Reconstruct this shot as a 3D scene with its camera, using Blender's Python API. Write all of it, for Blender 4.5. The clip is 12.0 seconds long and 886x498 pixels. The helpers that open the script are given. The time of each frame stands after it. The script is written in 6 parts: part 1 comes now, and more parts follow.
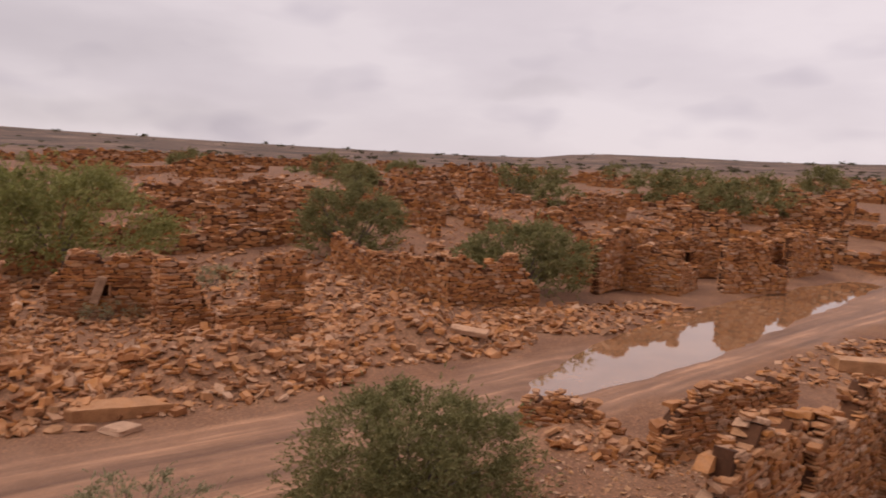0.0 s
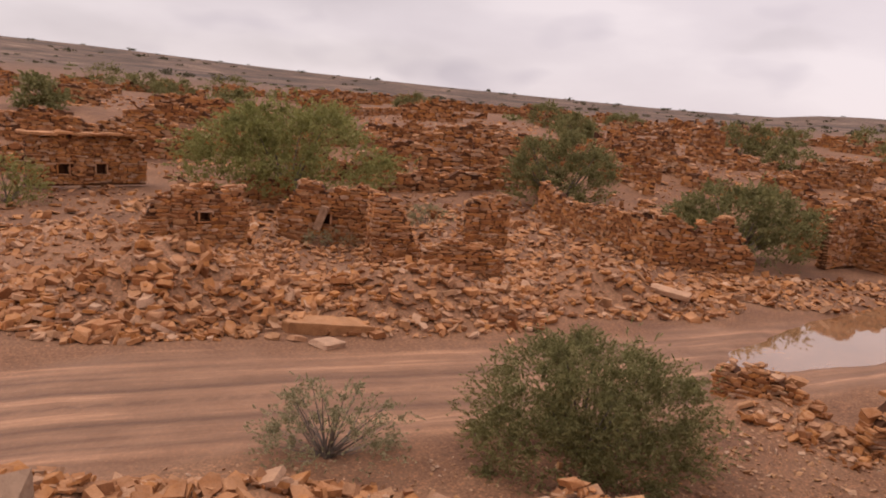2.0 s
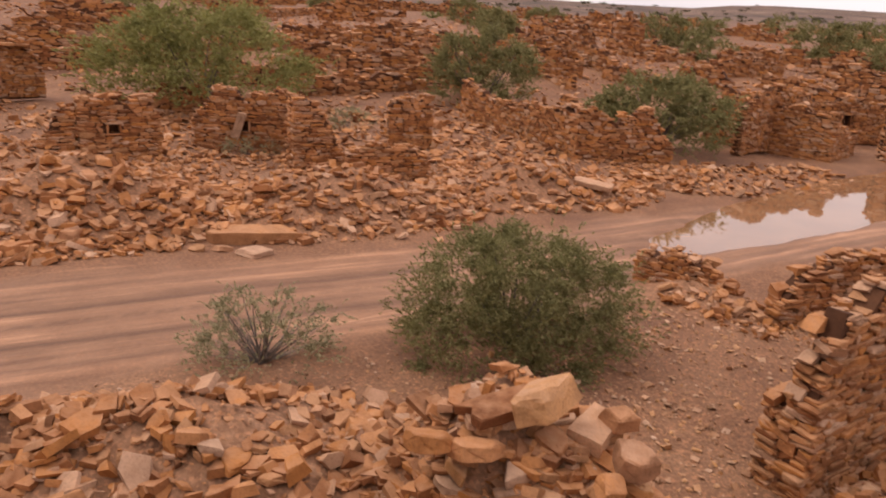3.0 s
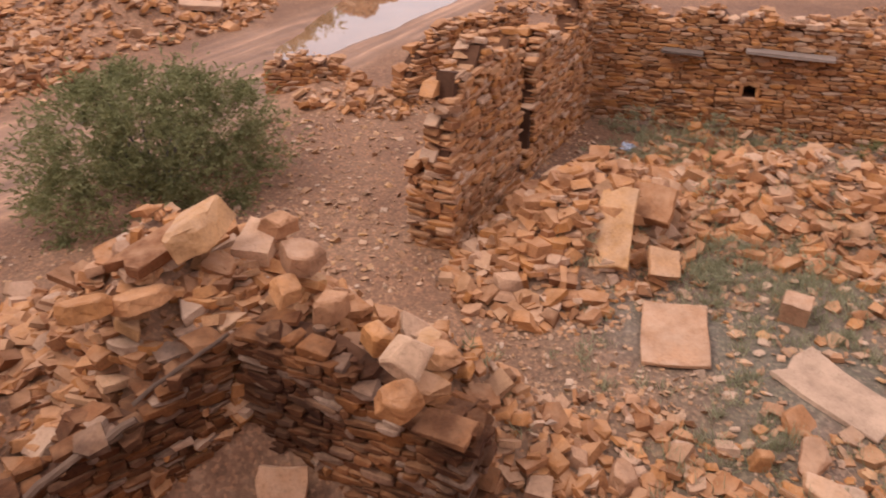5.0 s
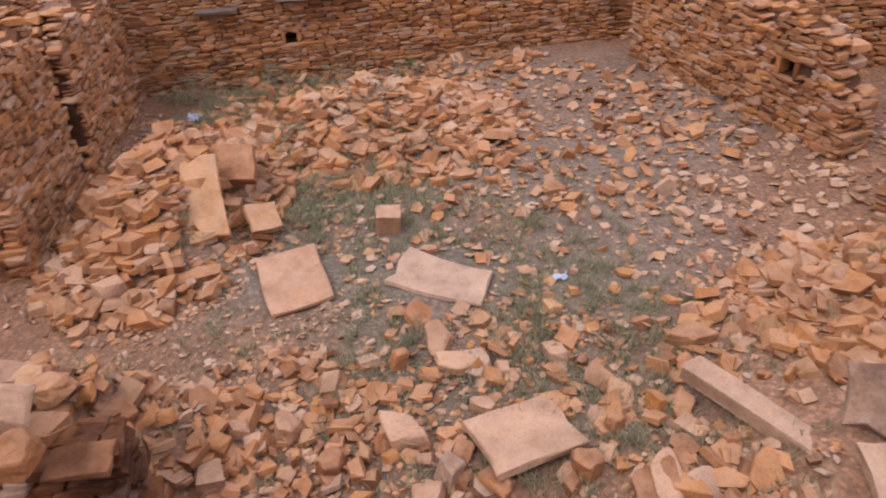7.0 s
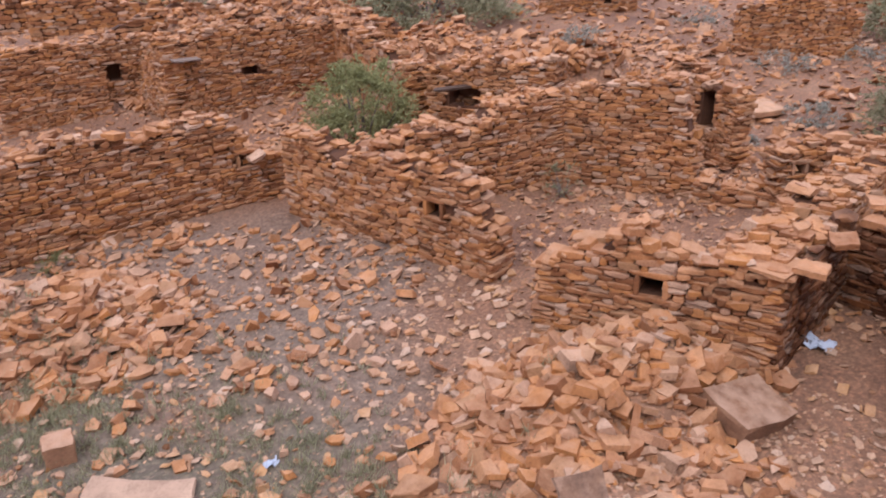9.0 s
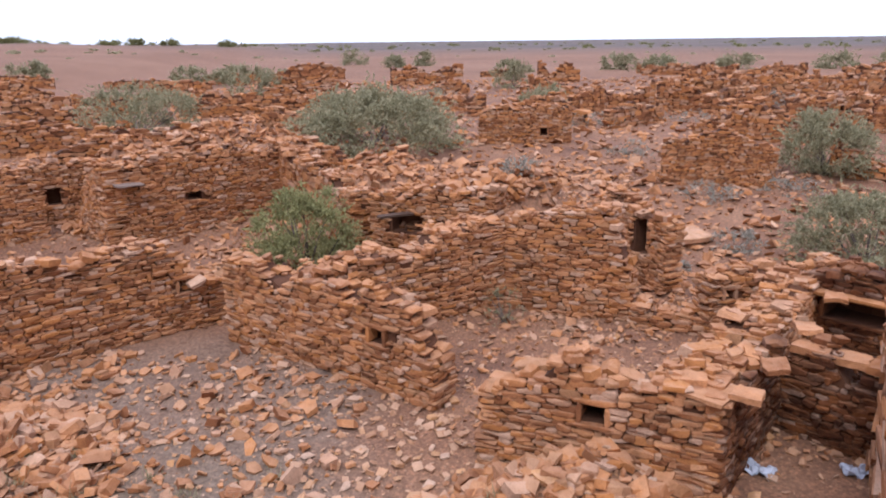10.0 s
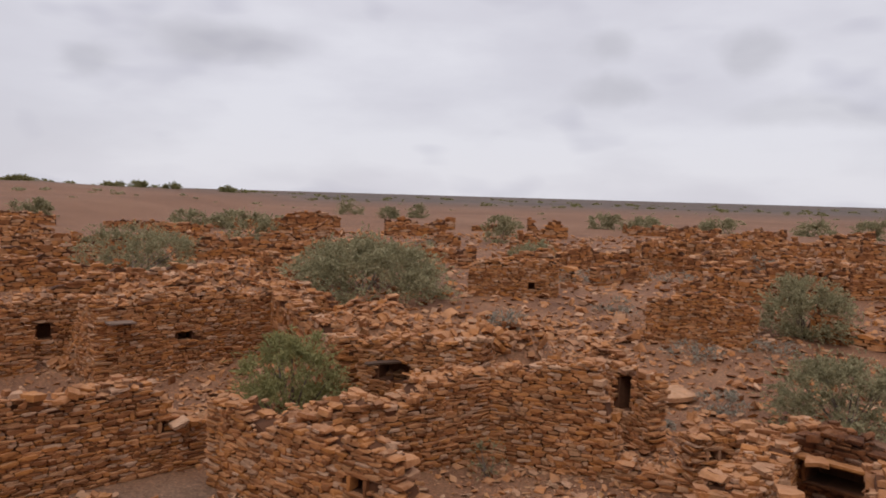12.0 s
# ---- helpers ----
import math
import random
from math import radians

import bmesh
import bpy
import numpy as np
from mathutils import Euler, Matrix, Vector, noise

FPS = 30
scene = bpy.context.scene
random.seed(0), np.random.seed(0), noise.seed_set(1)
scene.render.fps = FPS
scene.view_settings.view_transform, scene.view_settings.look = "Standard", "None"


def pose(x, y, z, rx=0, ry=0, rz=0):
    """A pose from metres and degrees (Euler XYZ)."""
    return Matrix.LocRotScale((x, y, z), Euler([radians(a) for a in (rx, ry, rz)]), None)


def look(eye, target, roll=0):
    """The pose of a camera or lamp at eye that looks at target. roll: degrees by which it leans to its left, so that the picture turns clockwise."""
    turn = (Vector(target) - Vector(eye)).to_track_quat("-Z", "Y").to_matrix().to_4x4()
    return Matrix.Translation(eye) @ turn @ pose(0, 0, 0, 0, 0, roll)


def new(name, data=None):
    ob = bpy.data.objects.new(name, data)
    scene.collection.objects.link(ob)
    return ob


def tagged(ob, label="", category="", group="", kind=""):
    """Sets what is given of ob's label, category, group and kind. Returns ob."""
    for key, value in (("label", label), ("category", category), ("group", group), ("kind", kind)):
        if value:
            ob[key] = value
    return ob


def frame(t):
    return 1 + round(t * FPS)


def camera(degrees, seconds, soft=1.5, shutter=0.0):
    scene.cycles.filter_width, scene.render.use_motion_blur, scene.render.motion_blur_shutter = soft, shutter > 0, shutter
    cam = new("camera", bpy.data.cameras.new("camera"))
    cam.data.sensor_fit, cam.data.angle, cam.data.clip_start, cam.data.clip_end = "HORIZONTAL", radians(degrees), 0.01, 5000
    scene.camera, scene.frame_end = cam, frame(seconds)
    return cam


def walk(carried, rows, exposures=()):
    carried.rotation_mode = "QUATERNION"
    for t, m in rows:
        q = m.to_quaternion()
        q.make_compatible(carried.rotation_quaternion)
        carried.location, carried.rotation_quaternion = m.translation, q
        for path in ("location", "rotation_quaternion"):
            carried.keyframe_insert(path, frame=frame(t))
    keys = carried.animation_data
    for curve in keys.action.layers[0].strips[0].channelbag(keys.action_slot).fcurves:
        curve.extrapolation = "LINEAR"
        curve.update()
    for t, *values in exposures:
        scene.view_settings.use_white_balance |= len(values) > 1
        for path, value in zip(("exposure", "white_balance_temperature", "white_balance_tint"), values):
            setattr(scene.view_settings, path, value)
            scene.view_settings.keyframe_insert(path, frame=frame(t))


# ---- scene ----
cam = camera(61.14, 12.0, soft=1.8, shutter=0.25)


def eye_row(t, x, y, z, yaw, pitch, roll):
    return (t, pose(x, y, z, 90 + pitch, 0, yaw) @ pose(0, 0, 0, 0, 0, roll))


PATH = [
    eye_row(0.0, -0.042, 0.004, 5.983, -9.908, -6.113, 1.928),
    eye_row(0.5, 0.066, 0.013, 5.956, -2.279, -6.908, 2.878),
    eye_row(1.0, 0.153, 0.044, 5.943, 3.144, -7.567, 3.840),
    eye_row(1.5, 0.235, -0.021, 5.931, 5.944, -8.608, 4.440),
    eye_row(2.0, 0.261, -0.099, 5.889, 5.992, -10.706, 4.579),
    eye_row(2.5, 0.276, -0.059, 5.838, 3.889, -13.882, 4.114),
    eye_row(2.7, 0.280, -0.061, 5.816, 2.449, -15.349, 3.774),
    eye_row(4.3, 0.466, -0.055, 5.613, -16.708, -26.858, -0.198),
    eye_row(4.5, 0.465, -0.059, 5.609, -19.975, -28.052, -0.694),
    eye_row(5.0, 0.534, -0.097, 5.550, -27.651, -30.364, -1.920),
    eye_row(5.5, 0.588, -0.189, 5.542, -35.310, -32.322, -2.965),
    eye_row(6.0, 0.616, -0.221, 5.526, -43.661, -33.768, -3.444),
    eye_row(6.5, 0.629, -0.248, 5.508, -52.192, -34.438, -3.557),
    eye_row(7.0, 0.677, -0.310, 5.411, -60.493, -33.967, -3.642),
    eye_row(7.5, 0.780, -0.319, 5.435, -68.958, -33.666, -3.924),
    eye_row(7.7, 0.794, -0.328, 5.437, -72.340, -33.056, -3.952),
    eye_row(9.3, 1.011, -0.194, 5.747, -90.757, -22.295, -1.390),
    eye_row(9.5, 1.002, -0.199, 5.761, -91.800, -20.240, -1.129),
    eye_row(10.0, 0.980, -0.236, 5.813, -92.881, -15.568, -0.710),
    eye_row(10.5, 0.875, -0.235, 5.851, -93.237, -10.878, 0.135),
    eye_row(11.0, 0.724, -0.234, 5.897, -93.435, -6.801, 0.840),
    eye_row(11.5, 0.592, -0.229, 5.895, -93.571, -4.488, 1.339),
    eye_row(12.0, 0.572, -0.222, 5.897, -93.658, -4.171, 1.650),
]
walk(cam, PATH, exposures=[(0.0, 0.0, 7000, 17), (1.0, 0.0, 7000, 17), (2.7, 0.36, 7150, 16), (4.3, 0.58, 6650, 12), (5.5, 0.72, 6100, 12), (7.7, 0.64, 5450, 9), (9.5, 0.84, 5280, 9), (10.5, 0.78, 5350, 9), (11.3, 0.54, 6050, 8), (12.0, -0.10, 6350, 7)])

# ---- sky and sun ----
SUN_AZ, SUN_EL = -72.0, 52.0   # degrees east of north, above the horizon
# separate grey clouds: degrees east of north, height, breadth, depth, tone
CLOUDS = [(77.3, 10.3, 6.0, 1.9, 0.83), (68.5, 8.1, 3.2, 1.4, 0.87), (105.2, 11.0, 2.7, 1.4, 0.86), (104.9, 8.0, 2.7, 1.5, 0.85), (115.7, 10.3, 2.7, 1.8, 0.84), (119.8, 6.2, 7.0, 1.3, 0.9),
          (-14.0, 3.4, 12.0, 1.4, 0.9), (-15.5, 8.2, 14.0, 2.6, 0.93), (17.0, 6.2, 3.5, 0.8, 0.93), (-32.0, 3.4, 8.0, 1.4, 0.92)]
world = bpy.data.worlds.new("overcast_sky")
scene.world = world
world.use_nodes = True
wn, wl = world.node_tree.nodes, world.node_tree.links
wn.clear()
w_out = wn.new("ShaderNodeOutputWorld")
w_bg = wn.new("ShaderNodeBackground")
w_sky = wn.new("ShaderNodeTexSky")
w_sky.sky_type, w_sky.sun_disc = "NISHITA", False
w_sky.sun_elevation, w_sky.sun_rotation = radians(SUN_EL), radians(SUN_AZ)
w_scale = wn.new("ShaderNodeVectorMath")
w_scale.operation = "SCALE"
w_scale.inputs["Scale"].default_value = 0.10
w_tc = wn.new("ShaderNodeTexCoord")
w_map = wn.new("ShaderNodeMapping")
w_map.inputs["Scale"].default_value = (2.0, 2.0, 6.0)
w_noise = wn.new("ShaderNodeTexNoise")
w_noise.inputs["Scale"].default_value = 1.6
w_noise.inputs["Detail"].default_value = 5.0
w_noise.inputs["Roughness"].default_value = 0.5
w_ramp = wn.new("ShaderNodeValToRGB")
w_ramp.color_ramp.elements[0].position = 0.33
w_ramp.color_ramp.elements[0].color = (0.715, 0.675, 0.74, 1)
w_ramp.color_ramp.elements[1].position = 0.62
w_ramp.color_ramp.elements[1].color = (0.84, 0.80, 0.86, 1)
w_mid = w_ramp.color_ramp.elements.new(0.47)
w_mid.color = (0.76, 0.72, 0.785, 1)
w_mix = wn.new("ShaderNodeMixRGB")
w_mix.inputs["Fac"].default_value = 0.93
wl.new(w_tc.outputs["Generated"], w_map.inputs["Vector"])
wl.new(w_map.outputs["Vector"], w_noise.inputs["Vector"])
wl.new(w_noise.outputs["Fac"], w_ramp.inputs["Fac"])
wl.new(w_sky.outputs["Color"], w_scale.inputs[0])
wl.new(w_scale.outputs["Vector"], w_mix.inputs["Color1"])
wl.new(w_ramp.outputs["Color"], w_mix.inputs["Color2"])
w_map2 = wn.new("ShaderNodeMapping")
w_map2.inputs["Scale"].default_value = (5.0, 5.0, 13.0)
w_map2.inputs["Location"].default_value = (0.35, 0.7, 0.2)
w_noise2 = wn.new("ShaderNodeTexNoise")
w_noise2.inputs["Scale"].default_value = 1.3
w_noise2.inputs["Detail"].default_value = 2.0
w_ramp2 = wn.new("ShaderNodeValToRGB")
w_ramp2.color_ramp.elements[0].position, w_ramp2.color_ramp.elements[0].color = 0.27, (0.84, 0.84, 0.87, 1)
w_ramp2.color_ramp.elements[1].position, w_ramp2.color_ramp.elements[1].color = 0.43, (1, 1, 1, 1)
w_mul = wn.new("ShaderNodeMixRGB")
w_mul.blend_type = "MULTIPLY"
w_mul.inputs["Fac"].default_value = 1.0
wl.new(w_tc.outputs["Generated"], w_map2.inputs["Vector"])
wl.new(w_map2.outputs["Vector"], w_noise2.inputs["Vector"])
wl.new(w_noise2.outputs["Fac"], w_ramp2.inputs["Fac"])
wl.new(w_mix.outputs["Color"], w_mul.inputs["Color1"])
wl.new(w_ramp2.outputs["Color"], w_mul.inputs["Color2"])
# an overcast sky is about twice as bright overhead as near the horizon
w_sep = wn.new("ShaderNodeSeparateXYZ")
w_rise = wn.new("ShaderNodeMapRange")
for w_key, w_val in (("From Min", 0.22), ("From Max", 0.95), ("To Min", 1.0), ("To Max", 1.9)):
    w_rise.inputs[w_key].default_value = w_val
w_zen = wn.new("ShaderNodeVectorMath")
w_zen.operation = "SCALE"
wl.new(w_tc.outputs["Generated"], w_sep.inputs[0])
wl.new(w_sep.outputs["Z"], w_rise.inputs["Value"])
w_east = wn.new("ShaderNodeMapRange")
for w_key, w_val in (("From Min", -0.5), ("From Max", 0.9), ("To Min", 0.94), ("To Max", 1.14)):
    w_east.inputs[w_key].default_value = w_val
w_both = wn.new("ShaderNodeMath")
w_both.operation = "MULTIPLY"
wl.new(w_sep.outputs["X"], w_east.inputs["Value"])
wl.new(w_rise.outputs["Result"], w_both.inputs[0])
wl.new(w_east.outputs["Result"], w_both.inputs[1])
wl.new(w_both.outputs["Value"], w_zen.inputs["Scale"])
w_last = w_mul.outputs["Color"]
w_warp = wn.new("ShaderNodeTexNoise")
w_warp.inputs["Scale"].default_value, w_warp.inputs["Detail"].default_value = 7.0, 5.0
wl.new(w_tc.outputs["Generated"], w_warp.inputs["Vector"])
w_jit = wn.new("ShaderNodeVectorMath")
w_jit.operation, w_jit.inputs[1].default_value, w_jit.inputs[2].default_value = "MULTIPLY_ADD", (0.12, 0.12, 0.06), (-0.06, -0.06, -0.03)
wl.new(w_warp.outputs["Color"], w_jit.inputs[0])
w_bent = wn.new("ShaderNodeVectorMath")
w_bent.operation = "ADD"
wl.new(w_tc.outputs["Generated"], w_bent.inputs[0])
wl.new(w_jit.outputs["Vector"], w_bent.inputs[1])
for c_az, c_el, c_wide, c_tall, c_tone in CLOUDS:
    c_dir = Vector((math.sin(radians(c_az)) * math.cos(radians(c_el)), math.cos(radians(c_az)) * math.cos(radians(c_el)), math.sin(radians(c_el))))
    w_off = wn.new("ShaderNodeVectorMath")
    w_off.operation, w_off.inputs[1].default_value = "SUBTRACT", c_dir
    w_str = wn.new("ShaderNodeVectorMath")
    w_str.operation, w_str.inputs[1].default_value = "MULTIPLY", (1 / radians(c_wide), 1 / radians(c_wide), 1 / radians(c_tall))
    w_len = wn.new("ShaderNodeVectorMath")
    w_len.operation = "LENGTH"
    w_soft = wn.new("ShaderNodeMapRange")
    w_soft.interpolation_type = "SMOOTHSTEP"
    for w_key, w_val in (("From Min", 0.35), ("From Max", 1.15), ("To Min", c_tone), ("To Max", 1.0)):
        w_soft.inputs[w_key].default_value = w_val
    w_dim = wn.new("ShaderNodeVectorMath")
    w_dim.operation = "SCALE"
    wl.new(w_bent.outputs["Vector"], w_off.inputs[0])
    wl.new(w_off.outputs["Vector"], w_str.inputs[0])
    wl.new(w_str.outputs["Vector"], w_len.inputs[0])
    wl.new(w_len.outputs["Value"], w_soft.inputs["Value"])
    wl.new(w_last, w_dim.inputs[0])
    wl.new(w_soft.outputs["Result"], w_dim.inputs["Scale"])
    w_last = w_dim.outputs["Vector"]
wl.new(w_last, w_zen.inputs[0])
wl.new(w_zen.outputs["Vector"], w_bg.inputs["Color"])
w_bg.inputs["Strength"].default_value = 0.88
wl.new(w_bg.outputs["Background"], w_out.inputs["Surface"])

sun_data = bpy.data.lights.new("sun", "SUN")
sun_data.energy, sun_data.angle, sun_data.color = 1.05, radians(25), (1.0, 0.95, 0.87)
sun = new("sun", sun_data)
sun_dir = Vector((math.sin(radians(SUN_AZ)) * math.cos(radians(SUN_EL)), math.cos(radians(SUN_AZ)) * math.cos(radians(SUN_EL)), math.sin(radians(SUN_EL))))
sun.matrix_world = look(sun_dir * 60, (0, 0, 0))


# ---- materials ----
def material(name):
    m = bpy.data.materials.new(name)
    m.use_nodes = True
    n = m.node_tree.nodes
    return m, n, m.node_tree.links, n["Principled BSDF"]


def noise_node(n, l, vec, scale, detail=4.0, rough=0.6):
    t = n.new("ShaderNodeTexNoise")
    t.inputs["Scale"].default_value, t.inputs["Detail"].default_value, t.inputs["Roughness"].default_value = scale, detail, rough
    if vec is not None:
        l.new(vec, t.inputs["Vector"])
    return t


def ramp_node(n, l, fac, stops):
    r = n.new("ShaderNodeValToRGB")
    e = r.color_ramp.elements
    while len(e) < len(stops):
        e.new(0.5)
    for el, (p, c) in zip(e, stops):
        el.position, el.color = p, (*c, 1)
    l.new(fac, r.inputs["Fac"])
    return r


def mix_node(n, l, kind, fac, a, b):
    m = n.new("ShaderNodeMixRGB")
    m.blend_type = kind
    for sock, v in (("Fac", fac), ("Color1", a), ("Color2", b)):
        if isinstance(v, (int, float)):
            m.inputs[sock].default_value = v
        elif isinstance(v, tuple):
            m.inputs[sock].default_value = (*v, 1)
        else:
            l.new(v, m.inputs[sock])
    return m


def math_node(n, l, op, a, b=None):
    m = n.new("ShaderNodeMath")
    m.operation = op
    for k, v in enumerate((a, b)):
        if v is None:
            continue
        if isinstance(v, (int, float)):
            m.inputs[k].default_value = v
        else:
            l.new(v, m.inputs[k])
    return m


def bump_node(n, l, height, strength, distance, bsdf):
    b = n.new("ShaderNodeBump")
    b.inputs["Strength"].default_value, b.inputs["Distance"].default_value = strength, distance
    l.new(height, b.inputs["Height"])
    l.new(b.outputs["Normal"], bsdf.inputs["Normal"])


def stone_material(name, dark, mid, pale, dust):
    """Weathered sandstone; every piece takes its own tone, with stains and dust on it."""
    m, n, l, b = material(name)
    geo, info = n.new("ShaderNodeNewGeometry"), n.new("ShaderNodeObjectInfo")
    rnd = math_node(n, l, "FRACT", math_node(n, l, "ADD", geo.outputs["Random Per Island"], info.outputs["Random"]).outputs[0])
    tone = ramp_node(n, l, rnd.outputs[0], [(0.0, dark), (0.2, mid), (0.36, tuple(a * c for a, c in zip(mid, (1.16, 1.12, 0.82)))), (0.56, pale), (0.72, tuple(a * c for a, c in zip(mid, (0.98, 1.16, 1.35)))), (0.86, tuple(0.5 * (a + c) for a, c in zip(pale, (0.5, 0.4, 0.32)))), (0.95, mid), (1.0, tuple(0.6 * c for c in dark))])
    pos = geo.outputs["Position"]
    big = noise_node(n, l, pos, 2.3, 4)
    stain = mix_node(n, l, "MULTIPLY", 0.75, tone.outputs["Color"], ramp_node(n, l, big.outputs["Fac"], [(0.3, (0.52, 0.46, 0.42)), (0.62, (1.12, 1.08, 1.02))]).outputs["Color"])
    fine = noise_node(n, l, pos, 30.0, 8, 0.78)
    spots = mix_node(n, l, "MULTIPLY", 0.8, stain.outputs["Color"], ramp_node(n, l, fine.outputs["Fac"], [(0.30, (0.42, 0.38, 0.35)), (0.46, (0.95, 0.92, 0.90)), (0.7, (1.28, 1.24, 1.2))]).outputs["Color"])
    up = n.new("ShaderNodeSeparateXYZ")
    l.new(geo.outputs["Normal"], up.inputs[0])
    settle = math_node(n, l, "MULTIPLY", ramp_node(n, l, up.outputs["Z"], [(0.35, (0, 0, 0)), (0.9, (1, 1, 1))]).outputs["Color"], ramp_node(n, l, noise_node(n, l, pos, 5.0, 3).outputs["Fac"], [(0.35, (0.05, 0.05, 0.05)), (0.7, (0.62, 0.62, 0.62))]).outputs["Color"])
    dusty = mix_node(n, l, "MIX", settle.outputs[0], spots.outputs["Color"], dust)
    l.new(dusty.outputs["Color"], b.inputs["Base Color"])
    b.inputs["Roughness"].default_value = 0.94
    b.inputs["Specular IOR Level"].default_value = 0.2
    bump_node(n, l, noise_node(n, l, pos, 26.0, 8, 0.72).outputs["Fac"], 0.7, 0.03, b)
    return m


STONE = stone_material("sandstone", (0.203, 0.080, 0.032), (0.337, 0.146, 0.060), (0.456, 0.220, 0.101), (0.464, 0.248, 0.136))
CHIPS = stone_material("pale_chips", (0.265, 0.128, 0.061), (0.378, 0.203, 0.109), (0.482, 0.288, 0.177), (0.466, 0.277, 0.166))
SLAB = stone_material("pale_slab", (0.318, 0.160, 0.086), (0.403, 0.216, 0.121), (0.466, 0.269, 0.162), (0.488, 0.297, 0.189))


def shaded_stained_material():
    """Darker copy of the sandstone: room shade in its colour, dark stains in patches."""
    m = stone_material("shaded_stained_stone", (0.123, 0.044, 0.017), (0.190, 0.071, 0.027), (0.264, 0.105, 0.041), (0.318, 0.154, 0.074))
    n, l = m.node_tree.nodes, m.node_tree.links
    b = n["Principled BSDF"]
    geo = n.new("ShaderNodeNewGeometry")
    dark_patches = ramp_node(n, l, noise_node(n, l, geo.outputs["Position"], 1.1, 5, 0.65).outputs["Fac"], [(0.42, (0.38, 0.34, 0.32)), (0.62, (1, 1, 1))])
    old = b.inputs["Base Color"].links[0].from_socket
    l.new(mix_node(n, l, "MULTIPLY", 1.0, old, dark_patches.outputs["Color"]).outputs["Color"], b.inputs["Base Color"])
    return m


SHADED_STAINED = shaded_stained_material()


def earth_material():
    m, n, l, b = material("red_earth")
    pos = n.new("ShaderNodeNewGeometry").outputs["Position"]
    zone = n.new("ShaderNodeVertexColor")
    zone.layer_name = "zone"
    sep = n.new("ShaderNodeSeparateColor")
    l.new(zone.outputs["Color"], sep.inputs[0])
    big = noise_node(n, l, pos, 0.35, 6)
    soil = ramp_node(n, l, big.outputs["Fac"], [(0.3, (0.137, 0.066, 0.038)), (0.52, (0.212, 0.103, 0.055)), (0.72, (0.266, 0.140, 0.077))])
    pebble = mix_node(n, l, "MULTIPLY", 0.8, soil.outputs["Color"], ramp_node(n, l, noise_node(n, l, pos, 14.0, 8, 0.75).outputs["Fac"], [(0.32, (0.5, 0.48, 0.46)), (0.5, (0.95, 0.95, 0.95)), (0.7, (1.5, 1.4, 1.3))]).outputs["Color"])
    road = ramp_node(n, l, noise_node(n, l, pos, 0.9, 7, 0.65).outputs["Fac"], [(0.25, (0.180, 0.086, 0.045)), (0.7, (0.238, 0.121, 0.067))])
    track = n.new("ShaderNodeVertexColor")
    track.layer_name = "track"
    tmap = n.new("ShaderNodeMapping")
    tmap.inputs["Scale"].default_value = (60.0, 60.0, 0.0)
    l.new(track.outputs["Color"], tmap.inputs["Vector"])
    tread = noise_node(n, l, tmap.outputs["Vector"], 1.0, 4, 0.6)
    road = mix_node(n, l, "MULTIPLY", 1.0, road.outputs["Color"], ramp_node(n, l, tread.outputs["Fac"], [(0.3, (0.55, 0.52, 0.50)), (0.44, (0.88, 0.87, 0.86)), (0.56, (1.05, 1.05, 1.04)), (0.66, (1.6, 1.65, 1.65))]).outputs["Color"])
    lanes = mix_node(n, l, "MULTIPLY", 1.0, road.outputs["Color"], ramp_node(n, l, zone.outputs["Alpha"], [(0.0, (0.66, 0.62, 0.6)), (0.5, (1.0, 1.0, 1.0)), (1.0, (1.4, 1.4, 1.4))]).outputs["Color"])
    c1 = mix_node(n, l, "MIX", sep.outputs["Red"], pebble.outputs["Color"], lanes.outputs["Color"])
    weeds = ramp_node(n, l, noise_node(n, l, pos, 9.0, 6, 0.7).outputs["Fac"], [(0.4, (0.120, 0.088, 0.060)), (0.58, (0.120, 0.104, 0.062)), (0.75, (0.160, 0.136, 0.096))])
    cover = n.new("ShaderNodeVertexColor")
    cover.layer_name = "cover"
    csep = n.new("ShaderNodeSeparateColor")
    l.new(cover.outputs["Color"], csep.inputs[0])
    dusty = ramp_node(n, l, noise_node(n, l, pos, 6.0, 6, 0.7).outputs["Fac"], [(0.3, (0.166, 0.076, 0.038)), (0.5, (0.258, 0.128, 0.068)), (0.7, (0.349, 0.190, 0.110))])
    c1 = mix_node(n, l, "MIX", csep.outputs["Red"], c1.outputs["Color"], dusty.outputs["Color"])
    grey = ramp_node(n, l, noise_node(n, l, pos, 7.0, 6, 0.7).outputs["Fac"], [(0.3, (0.112, 0.068, 0.044)), (0.5, (0.180, 0.116, 0.078)), (0.7, (0.248, 0.168, 0.118))])
    c1 = mix_node(n, l, "MIX", csep.outputs["Green"], c1.outputs["Color"], grey.outputs["Color"])
    c2 = mix_node(n, l, "MIX", sep.outputs["Green"], c1.outputs["Color"], weeds.outputs["Color"])
    far = ramp_node(n, l, noise_node(n, l, pos, 0.02, 8, 0.7).outputs["Fac"], [(0.3, (0.145, 0.069, 0.037)), (0.5, (0.189, 0.092, 0.050)), (0.7, (0.230, 0.123, 0.072))])
    xyz = n.new("ShaderNodeSeparateXYZ")
    l.new(pos, xyz.inputs[0])
    north = n.new("ShaderNodeMapRange")
    north.inputs["From Min"].default_value, north.inputs["From Max"].default_value = 130.0, 420.0
    l.new(xyz.outputs["Y"], north.inputs["Value"])
